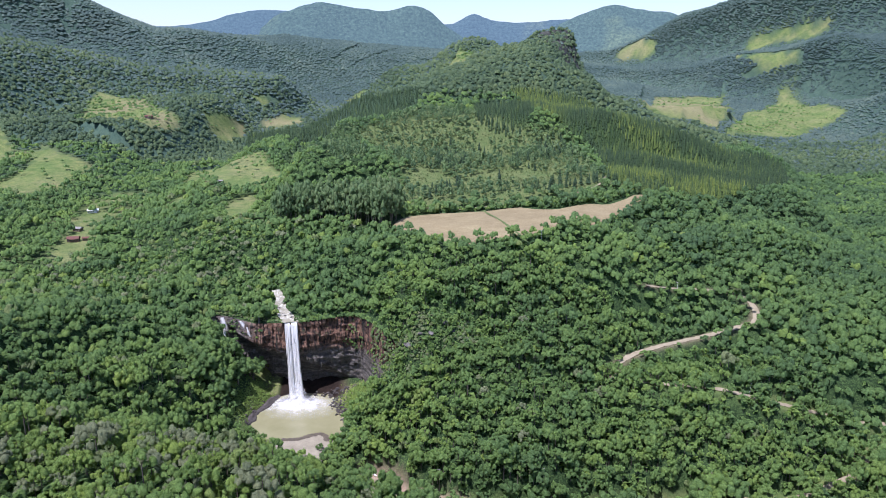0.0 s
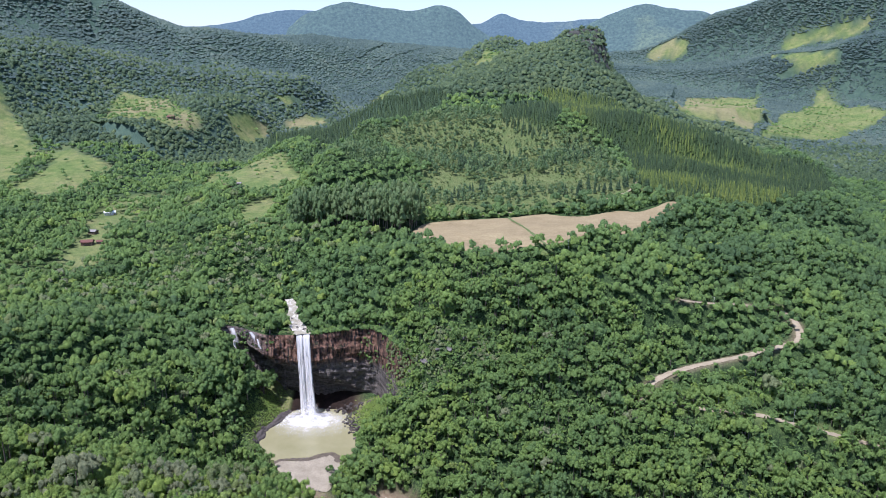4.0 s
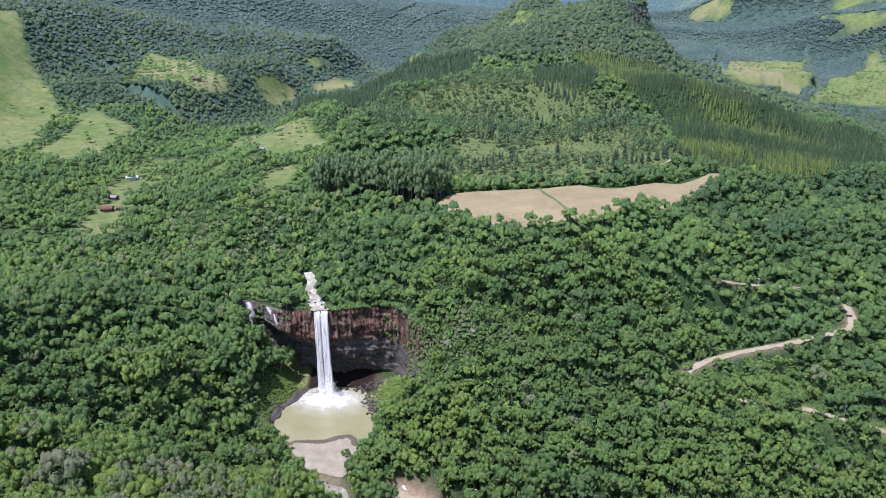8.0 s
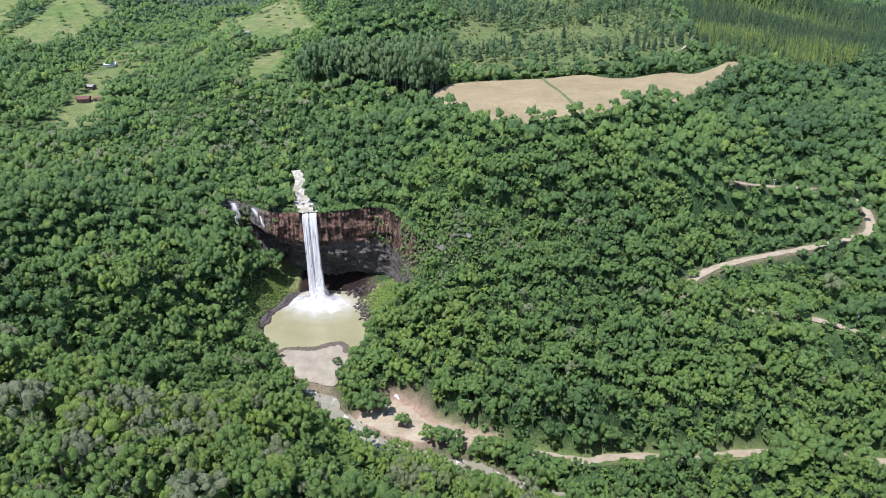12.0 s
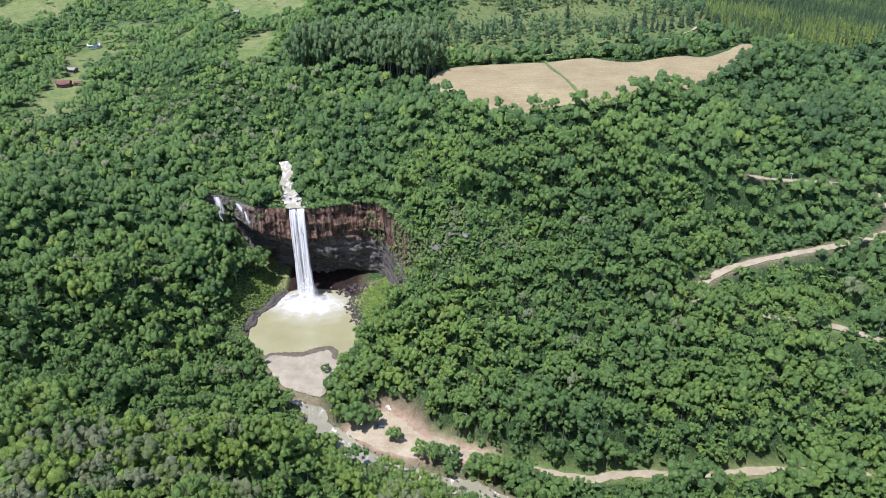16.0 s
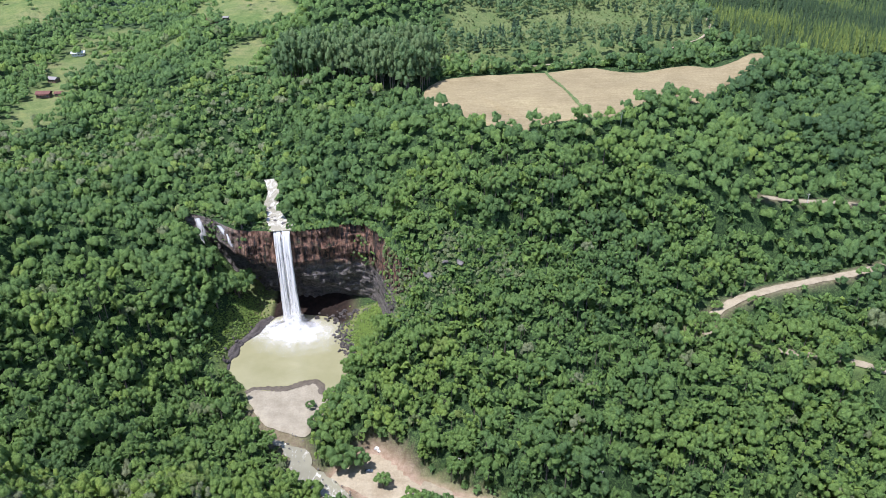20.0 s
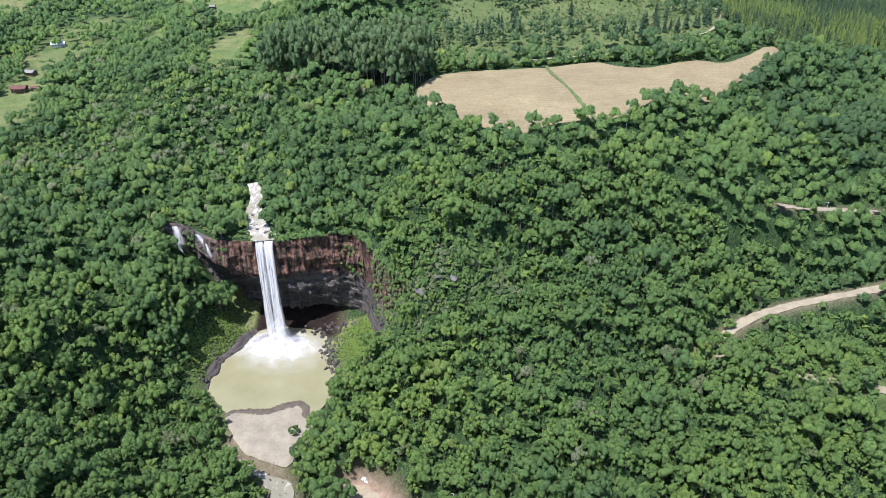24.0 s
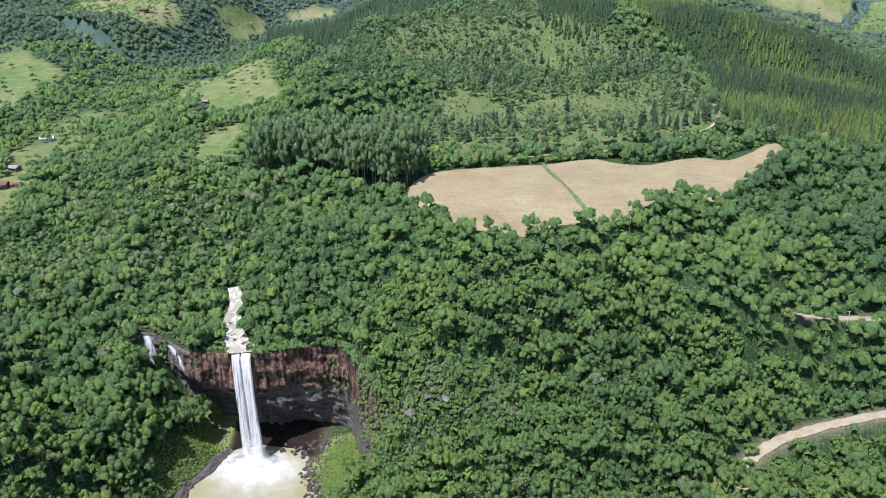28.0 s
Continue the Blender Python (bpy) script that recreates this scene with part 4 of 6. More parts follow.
def crown_puffs(seed, lumps, sprays, size, flat=0.85, low=-0.15, spread=0.66, lump_r=(0.24, 0.40), ring=5, up=0.2):
    """A crown of radius 1: rounded leafy masses on the boughs with ragged leaf sprays standing out of them. Points and triangles."""
    rnd = np.random.RandomState(seed)
    V, T, base = [], [], 0
    lean = rnd.normal(size=2) * 0.14
    for i in range(lumps):
        if i == 0:
            d = np.array([lean[0], lean[1], 0.95])
        else:
            t = i * 2.39996 + rnd.uniform(-0.5, 0.5)
            h = rnd.uniform(low, 0.85)
            d = np.array([math.cos(t) * math.sqrt(1 - h * h) + lean[0], math.sin(t) * math.sqrt(1 - h * h) + lean[1], h])
        c = d * rnd.uniform(spread - 0.22, spread + 0.22) * np.array([1, 1, flat])
        r = rnd.uniform(*lump_r)
        if ring:
            # the mass itself: a lopsided dome
            turn = rnd.uniform(0, 6.283)
            dome = [(rnd.uniform(-0.25, 0.25), rnd.uniform(-0.25, 0.25), 1.0)]
            for q, (z, w) in enumerate(((0.5, 0.84), (-0.45, 0.95))):
                dome += [(w * math.cos(turn + (m + 0.5 * q) * 6.283 / ring), w * math.sin(turn + (m + 0.5 * q) * 6.283 / ring), z) for m in range(ring)]
            dome = (np.array(dome) * rnd.uniform(0.62, 1.2, (len(dome), 1)) + rnd.uniform(-0.12, 0.12, (len(dome), 3))) * r + c
            for m in range(ring):
                j = (m + 1) % ring
                T += [(base, base + 1 + m, base + 1 + j), (base + 1 + m, base + 1 + ring + m, base + 1 + j), (base + 1 + j, base + 1 + ring + m, base + 1 + ring + j)]
            V.append(dome)
            base += len(dome)
        for k in range(sprays):
            n = np.array([0, 0, 1.0]) if k == 0 else rnd.normal(size=3)
            n[2] = abs(n[2]) * 1.1 - 0.25 if k else 1.0
            n /= np.linalg.norm(n)
            q = c + n * r * rnd.uniform(0.78, 1.12) * np.array([1, 1, 0.9])
            face = n + rnd.normal(size=3) * 0.30 + np.array([0, 0, up])
            face /= np.linalg.norm(face)
            a = np.cross(face, rnd.normal(size=3))
            a /= np.linalg.norm(a)
            b = np.cross(face, a)
            s = size * rnd.uniform(0.65, 1.35)
            V.append(np.array([q + a * s * 1.15 - face * s * 0.2, q - a * s * 0.6 + b * s, q - a * s * 0.6 - b * s]))
            T.append((base, base + 1, base + 2))
            base += 3
    return np.concatenate(V), np.array(T)


def spire(seed, tiers, wide):
    """A narrow conifer of height 1: uneven tiers of drooping boughs, one above the other."""
    rnd = np.random.RandomState(seed)
    V, F = [], []
    for w in range(tiers):
        lo, hi = 0.12 + 0.80 * w / tiers, min(1.0, 0.12 + 0.80 * (w + 1.7) / tiers)
        r = wide * (1 - 0.8 * w / tiers)
        b = len(V)
        V.append((rnd.uniform(-0.01, 0.01), rnd.uniform(-0.01, 0.01), hi))
        for k in range(5):
            a = k * 1.2566 + w * 0.6 + rnd.uniform(-0.25, 0.25)
            q = r * rnd.uniform(0.65, 1.3)
            V.append((q * math.cos(a), q * math.sin(a), lo + rnd.uniform(-0.04, 0.04)))
        F += [(b, b + 1 + k, b + 1 + (k + 1) % 5) for k in range(5)]
    return np.array(V), np.array(F)


NEAR_CROWNS = [crown_puffs(10 + i, 12 + i % 3, 6, 0.080, 0.75, -0.05, 0.66, (0.17, 0.36), 4) for i in range(16)]
FORE_CROWNS = [crown_puffs(30 + i, 13 + i % 3, 8, 0.066, 0.8, -0.1, 0.68, (0.17, 0.34), 4) for i in range(12)]
MID_CROWNS = [crown_puffs(40 + i, 4 + i % 2, 3, 0.13, 0.75, 0.0, 0.56, (0.32, 0.54), 4) for i in range(12)]
HILL_CROWNS = [crown_puffs(60 + i, 1, 5, 0.26, 0.6, 0.0, 0.3, (0.75, 0.95), 5) for i in range(10)]
FAR_CROWNS = [rounded_crown(70 + i) for i in range(12)]
TALL_CROWNS = [crown_puffs(90 + i, 6, 5, 0.14, 1.35, -0.8, 0.62, (0.28, 0.46), 4) for i in range(6)]
NEAR_PINES = [spire(110 + i, 3, 0.14) for i in range(6)]
YOUNG_PINES = [spire(120 + i, 5, 0.22) for i in range(5)]
UNDER = [crown_cards(150 + i, 1, 8, 0.55, 0.7, 0.0, 0.2, (0.6, 0.9)) for i in range(6)]
BUSHES = [crown_puffs(130 + i, 2, 6, 0.20, 0.7, 0.0, 0.45, (0.40, 0.62), 4) for i in range(8)]


def plant(name, spots, templates, mat, label, category, seed=0, smooth=True):
    """Many plants as one mesh. spots: x, y, z of the crown's middle, radius, height factor, tint."""
    rnd = np.random.RandomState(seed)
    spots = np.asarray(spots, float)
    which = rnd.randint(len(templates), size=len(spots))
    turn = rnd.uniform(0, 6.283, len(spots))
    V, T, F, base = [], [], [], 0
    for k, (p, tri) in enumerate(templates):
        s = spots[which == k]
        if not len(s):
            continue
        a = turn[which == k]
        c, d = np.cos(a)[:, None], np.sin(a)[:, None]
        x, y, z = p[:, 0][None], p[:, 1][None], p[:, 2][None]
        r = s[:, 3:4]
        V.append(np.stack([(x * c - y * d) * r + s[:, 0:1], (x * d + y * c) * r + s[:, 1:2], z * r * s[:, 4:5] + s[:, 2:3]], -1).reshape(-1, 3))
        T.append(np.repeat(s[:, 5], len(p)))
        F.append((tri[None] + (np.arange(len(s)) * len(p))[:, None, None] + base).reshape(-1, 3))
        base += len(s) * len(p)
    ob = new(name, mesh_from(name, np.concatenate(V), np.concatenate(F), mat, smooth, {"tint": np.concatenate(T)}))
    return tagged(ob, label, category, kind="stuff")


def trunks(name, x, y, z0, z1, r, label):
    """Thin trunks of a wood as one mesh."""
    k = 4
    a = np.arange(k) * 6.283 / k
    n = len(x)
    lo = np.stack([x[:, None] + r[:, None] * np.cos(a), y[:, None] + r[:, None] * np.sin(a), np.repeat(z0[:, None], k, 1)], -1)
    hi = np.stack([x[:, None] + 0.45 * r[:, None] * np.cos(a), y[:, None] + 0.45 * r[:, None] * np.sin(a), np.repeat(z1[:, None], k, 1)], -1)
    V = np.concatenate([lo, hi], 1).reshape(-1, 3)
    base = np.arange(n)[:, None, None] * 8
    f = np.array([[i, (i + 1) % k, k + (i + 1) % k, k + i] for i in range(k)])[None]
    ob = new(name, mesh_from(name, V, (base + f).reshape(-1, 4), BARK))
    return tagged(ob, label, "tree trunks", kind="stuff")


def scatter(x0, x1, y0, y1, step, seed):
    rnd = np.random.RandomState(seed)
    gx, gy = np.meshgrid(np.arange(x0, x1, step), np.arange(y0, y1, step * 0.87), indexing="ij")
    gx = gx + (np.arange(gx.shape[1]) % 2)[None] * step / 2
    x = gx.ravel() + rnd.uniform(-0.42, 0.42, gx.size) * step
    y = gy.ravel() + rnd.uniform(-0.42, 0.42, gx.size) * step
    return x, y, rnd


def in_sight(x, y, margin=40):
    return np.abs(x - 12) < 0.70 * (y + 760) + margin


def wild(x, y, rnd):
    """True where forest trees may stand."""
    ok = np.ones(len(x), bool)
    for poly, r in ((FIELD, 3), (CLEARING_POLY, 3.0), (GRAVEL_BAR, 3), (SCRUB_LAND, 0), (GROVE, 0), (PINES_EAST, 0), (PINES_WEST, 0), (PINES_MID, 0), (GROVE_BACK, 0)):
        ok &= to_poly(poly, x, y) > r
    for p in PASTURES:
        ok &= to_poly(p, x, y) > 0
    by = np.interp(x, BX, BY)
    below = (x < BX[0]) | (x > BX[-1]) | (y < by + 1)
    ok &= ~below | (to_poly([(-136, -224), (-143, -205), (-139, -185), (-133, -166), (-124, -150), (-40, -145), (-29, -168), (-34, -193), (-42, -212), (-50, -228), (-58, -242), (-105, -246)], x, y) > 4)
    for line, r in ((MAIN_ROAD[1:9], 5.6), (MAIN_ROAD[10:13], 5.0), (LOW_ROAD[:9], 5.0), (LOW_ROAD[:14], 1.5), (LOW_ROAD[12:15], 4.0), (LANE, 4), (STREAM_LINE[:10], 7.5), (UPPER_STREAM, 4.8)):
        d, _ = near_line(line, x, y)
        ok &= d > r * r
    ok &= ~inside([(80, -327), (120, -323), (118, -336), (82, -338)], x, y) & ~inside([(150, -324), (178, -319), (176, -330), (152, -332)], x, y)
    ok &= ~((x > -176) & (x < -22) & (y < by + 2.0) & (y > by - np.where(x < -118, 9, np.where(x > -36, 8, 14))))
    ok &= ~inside(WING, x, y) | (value_noise(x, y, 8, 2, 71) > 0.18)
    return ok


def forest_tint(x, y, rnd):
    t = 0.42 + value_noise(x, y, 60, 2, 31) * 0.30 + value_noise(x, y, 17, 2, 32) * 0.12 + rnd.normal(size=len(x)) * 0.10
    t = np.where(rnd.rand(len(x)) < 0.02, rnd.uniform(0.86, 1.0, len(x)), np.clip(t, 0.02, 0.84))
    return t


def close_by(x, y):
    return np.hypot(x - 20, y + 520) < 375


def near_forest():
    x, y, rnd = scatter(-420, 520, -520, -40, 7.3, 1)
    keep = in_sight(x, y) & close_by(x, y) & wild(x, y, rnd)
    x, y = x[keep], y[keep]
    slope = np.abs(stand(x, y + 3) - stand(x, y - 3)) / 6
    more = np.concatenate([np.where(slope > 0.6)[0], np.where(slope > 0.95)[0]])
    x2, y2 = x[more] + rnd.uniform(-3, 3, len(more)), y[more] + rnd.uniform(-3, 3, len(more))
    ok = wild(x2, y2, rnd)
    x, y = np.concatenate([x, x2[ok]]), np.concatenate([y, y2[ok]])
    z = stand(x, y)
    big = np.clip(value_noise(x, y, 45, 2, 33) + 0.25, 0, 1)
    pick = rnd.rand(len(x))
    r = np.where(pick < 0.35, rnd.uniform(2.3, 3.3, len(x)), np.where(pick < 0.86, rnd.uniform(3.3, 4.8, len(x)), rnd.uniform(4.8, 7.0, len(x)))) * (1.1 + 0.25 * big)
    # low scrub on the ledge west of the lip
    ledge = np.exp(-(((x + 150) / 42) ** 2 + ((y + 132) / 26) ** 2))
    r *= 1 - 0.42 * ledge
    hgt = (2.2 + 0.6 * r) * rnd.uniform(0.5, 2.05, len(x)) * (1 - 0.6 * ledge)
    hgt = hgt + (1 - ledge) * (2.6 * value_noise(x, y, 30, 2, 51) + 1.2)
    low = np.zeros(len(x), bool)
    for line in (MAIN_ROAD[1:9], MAIN_ROAD[10:12], LOW_ROAD[2:5], LOW_ROAD[5:7], LOW_ROAD[12:15]):
        d, _ = near_line(line, x, y + 9.0)
        low |= d < 100
    low |= to_poly(WING, x, y) < 4
    r, hgt = np.where(low, r * 0.6, r), np.where(low, hgt * 0.35, hgt)
    t = forest_tint(x, y, rnd)
    pale = np.exp(-(((x + 120) / 90) ** 2 + ((y + 455) / 45) ** 2)) + ledge
    t = np.where(rnd.rand(len(x)) < 0.16 * pale + 0.75 * ledge, rnd.uniform(0.84, 1.0, len(x)), t)
    t = np.clip(t + 0.18 * np.exp(-(((x - 40) / 110) ** 2 + ((y + 270) / 45) ** 2)) + 0.16 * np.clip((-330 - y) / 60, 0, 1), 0.02, 1)
    spots = np.stack([x, y, z + hgt, r, rnd.uniform(0.9, 1.35, len(x)), t], 1)
    front = np.hypot(x - 20, y + 520) < 215
    plant("forest", spots[~front], NEAR_CROWNS, LEAF, "dense subtropical broadleaf forest in full green leaf", "forest", 2)
    plant("forest", spots[front], FORE_CROWNS, LEAF, "pale and bright green forest canopy on the near hill", "forest", 2)
    ux, uy = x + rnd.uniform(-4, 4, len(x)), y + rnd.uniform(-4, 4, len(x))
    ok = wild(ux, uy, rnd)
    ux, uy = ux[ok], uy[ok]
    ur = rnd.uniform(2.4, 4.2, len(ux))
    plant("understory", np.stack([ux, uy, stand(ux, uy) + 0.4 * ur, ur, rnd.uniform(0.9, 1.6, len(ux)), np.clip(rnd.normal(0.44, 0.16, len(ux)), 0, 0.8)], 1), UNDER, LEAF, "leafy undergrowth filling the forest", "undergrowth", 3, False)
    trunks("forest_trunks", x, y, z - 0.5, z + hgt, 0.05 * r + 0.05, "slender brown trunks under the forest canopy")
    return len(x)


def mid_forest():
    x, y, rnd = scatter(-1000, 1100, -420, 520, 8.2, 5)
    keep = in_sight(x, y) & ~close_by(x, y) & wild(x, y, rnd)
    open_land = np.clip(value_noise(x, y, 110, 3, 9) * 3 - 0.95, 0, 1) * ((x < -180) & (y > -140) & (y < 1100))
    keep &= rnd.rand(len(x)) > open_land * 0.85
    x, y = x[keep], y[keep]
    z = stand(x, y)
    r = 3.6 + 3.4 * rnd.rand(len(x)) ** 1.5
    thin = np.exp(-(((x + 240) / 130) ** 2 + ((y + 20) / 85) ** 2)) * (value_noise(x, y, 40, 3, 75) > -0.1)
    r *= 1 - 0.4 * thin
    hgt = r * rnd.uniform(0.7, 1.5, len(x)) + 1.5 * value_noise(x, y, 30, 2, 51)
    # Tint lowered by area: the farther forest's dimmer light is painted into it.
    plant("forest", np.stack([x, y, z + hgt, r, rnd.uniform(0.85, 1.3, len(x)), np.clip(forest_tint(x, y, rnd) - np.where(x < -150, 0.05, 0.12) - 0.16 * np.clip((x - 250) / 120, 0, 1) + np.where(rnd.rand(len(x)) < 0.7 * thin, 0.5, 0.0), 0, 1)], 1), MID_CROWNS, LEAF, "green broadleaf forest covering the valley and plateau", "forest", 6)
    back = np.hypot(x - 20, y + 520) < 620
    ux, uy = np.tile(x[back], 2) + rnd.uniform(-5, 5, 2 * back.sum()), np.tile(y[back], 2) + rnd.uniform(-5, 5, 2 * back.sum())
    ok = wild(ux, uy, rnd)
    ux, uy = ux[ok], uy[ok]
    ur = rnd.uniform(1.8, 3.4, len(ux))
    plant("understory", np.stack([ux, uy, stand(ux, uy) + 0.5 * ur, ur, rnd.uniform(0.9, 1.6, len(ux)), np.clip(rnd.normal(0.32, 0.16, len(ux)), 0, 0.8)], 1), UNDER, LEAF, "leafy undergrowth on the plateau slopes", "undergrowth", 7, False)
    return len(x)


def far_forest():
    """Wooded slopes in three belts; haze is painted into the leaf colours, more with distance."""
    total, hill, far = 0, [], []
    for x0, x1, y0, y1, step, r0, r1, seed in ((-1500, 1500, 520, 1150, 7.8, 3.4, 6.4, 7), (-2300, 2300, 1150, 2250, 8.8, 4.0, 7.0, 9), (-400, 2900, 2250, 3050, 9.6, 4.6, 7.8, 10)):
        x, y, rnd = scatter(x0, x1, y0, y1, step, seed)
        keep = in_sight(x, y) & wild(x, y, rnd)
        open_land = np.clip(value_noise(x, y, 110, 3, 9) * 3 - 0.95, 0, 1) * ((x < -180) & (y < 1100))
        keep &= rnd.rand(len(x)) > open_land * 0.8
        x, y = x[keep], y[keep]
        slope = np.abs(stand(x, y + 6) - stand(x, y - 6)) / 12
        more = np.concatenate([np.where(slope > 0.45)[0], np.where(slope > 0.75)[0], np.where(slope > 0.75)[0]])
        x2, y2 = x[more] + rnd.uniform(-0.5, 0.5, len(more)) * step, y[more] + rnd.uniform(-0.5, 0.5, len(more)) * step
        ok = wild(x2, y2, rnd)
        x, y = np.concatenate([x, x2[ok]]), np.concatenate([y, y2[ok]])
        z = stand(x, y)
        r = 0.75 * r0 + (r1 * 1.1 - 0.75 * r0) * rnd.rand(len(x)) ** 1.4
        bare = (to_poly(CRAG, x, y) < 4) & (rnd.rand(len(x)) < 0.25)
        t = np.clip(rnd.normal(0.42, 0.20, len(x)) + 0.6 * value_noise(x, y, 130, 4, 35), 0, 1)
        t = np.where(inside(FAR_PINES, x, y), t * 0.25, t)
        a = np.stack([x, y, z + r * rnd.uniform(0.05, 0.5, len(x)), r, rnd.uniform(0.65, 1.05, len(x)), t], 1)
        # the haze-tinted leaves are picked by distance from the camera's start
        hazed = rnd.rand(len(x)) < np.clip((np.hypot(x, y + 740) - 1500) / 700, 0, 1)
        hill.append(a[~bare & ~hazed])
        far.append(a[~bare & hazed])
        total += len(x)
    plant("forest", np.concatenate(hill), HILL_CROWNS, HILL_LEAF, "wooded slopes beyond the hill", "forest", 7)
    plant("forest", np.concatenate(far), FAR_CROWNS, HAZED_LEAF, "distant wooded mountainside", "forest", 9)
    return total


def pines():
    spots = []
    for poly, step, seed, bright in ((PINES_EAST, 4.4, 11, 0.50), (PINES_WEST, 5.6, 12, 0.0), (PINES_MID, 5.4, 13, 0.0)):
        xs, ys = [p[0] for p in poly], [p[1] for p in poly]
        x, y, rnd = scatter(min(xs), max(xs), min(ys), max(ys), step, seed)
        keep = inside(poly, x, y) & (rnd.rand(len(x)) < 0.93)
        x, y = x[keep], y[keep]
        h = rnd.uniform(8, 15, len(x))
        # paler, younger patches in the plantation
        streak = np.clip(0.25 + 1.1 * value_noise(x, y, 75, 3, 38), 0, 0.7) * np.clip((540 - x) / 120, 0, 1) * bright
        t = np.clip(rnd.normal(0.38, 0.12, len(x)) + streak, 0, 0.85)
        spots.append(np.stack([x, y, stand(x, y), h, np.ones(len(x)), t], 1))
    return plant("pine_plantation", np.concatenate(spots), NEAR_PINES, PINE, "dark conifer plantation in close rows on the hillside", "pine plantation", 14, False)


def scrub():
    x, y, rnd = scatter(-80, 260, 40, 490, 4.6, 15)
    keep = inside(SCRUB_LAND, x, y) & (rnd.rand(len(x)) < 0.35 + 1.6 * np.clip(value_noise(x, y, 38, 3, 40) + 0.1, 0, 1)) & ~inside(GROVE, x, y) & ~inside(PINES_MID, x, y)
    x, y = x[keep], y[keep]
    r = rnd.uniform(0.7, 2.1, len(x))
    plant("scrub", np.stack([x, y, stand(x, y) + r * 0.5, r, rnd.uniform(0.7, 1.2, len(x)), rnd.rand(len(x))], 1), BUSHES, SCRUB, "rough green scrub and tall grass on the hillside", "scrub", 16)
    # trees of a young wood among it
    x, y, rnd = scatter(-190, 260, 60, 480, 7.4, 17)
    keep = (inside(SCRUB_LAND, x, y) & (value_noise(x, y, 75, 3, 41) + 0.25 * np.clip((y - 160) / 150, -1, 1) > -0.2)) | inside(GROVE_BACK, x, y)
    keep &= ~inside(PINES_MID, x, y)
    x, y = x[keep], y[keep]
    some = rnd.rand(len(x)) < 0.72
    x, y = x[some], y[some]
    r = 2.3 + 3.0 * rnd.rand(len(x)) ** 1.6
    plant("young_wood", np.stack([x, y, stand(x, y) + r * 1.6, r, rnd.uniform(0.9, 1.4, len(x)), rnd.rand(len(x))], 1), TALL_CROWNS, EUCALYPT, "slender grey-green trees on the scrubby hillside", "young wood", 18)
    # dark young conifers, alone and in clumps
    x, y, rnd = scatter(-20, 240, 62, 330, 9.0, 27)
    keep = inside(SCRUB_LAND, x, y) & (rnd.rand(len(x)) < 0.05 + 0.75 * (value_noise(x, y, 50, 3, 46) > 0.20))
    x, y = x[keep], y[keep]
    h = rnd.uniform(8, 15, len(x))
    plant("young_conifers", np.stack([x, y, stand(x, y), h, np.ones(len(x)), rnd.uniform(0.1, 0.5, len(x))], 1), YOUNG_PINES, PINE, "dark young conifers scattered over the scrubby hill", "conifers", 28, False)
    # a hedge between the field and the lane
    s = np.linspace(0, 1, 150)
    x = -14 + 222 * s + rnd.uniform(-2, 2, 150)
    y = np.interp(x, [-14, 75, 90, 120, 150, 208], [16, 29, 30, 38, 30, 28]) + rnd.uniform(-4, 5, 150)
    keep = to_poly(FIELD, x, y) > 2
    x, y = x[keep], y[keep]
    r = rnd.uniform(1.6, 3.2, len(x)) * np.where(x > 110, 1.5, 1.0)
    plant("hedge", np.stack([x, y, stand(x, y) + r * 0.8, r, rnd.uniform(0.9, 1.3, len(x)), rnd.uniform(0.2, 0.75, len(x))], 1), NEAR_CROWNS, LEAF, "bushy green hedge between the stubble field and the lane", "hedge", 29)
    # pasture trees and hedges
    x, y, rnd = scatter(-900, 1600, 60, 2300, 13.0, 19)
    share = np.zeros(len(x))
    for i, p in enumerate(PASTURES):
        share = np.where(inside(p, x, y), WOODED.get(i, 0.02), share)
    keep = rnd.rand(len(x)) < share * (1 + 14 * np.clip(value_noise(x, y, 60, 3, 52) - 0.12, 0, 1))
    x, y = x[keep], y[keep]
    r = rnd.uniform(3, 5, len(x))
    plant("pasture_trees", np.stack([x, y, stand(x, y) + r * 1.1, r, np.ones(len(x)), rnd.uniform(0.1, 0.6, len(x))], 1), MID_CROWNS, LEAF, "single trees scattered over the pastures", "trees", 20)


near_forest()
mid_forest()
far_forest()
pines()
scrub()


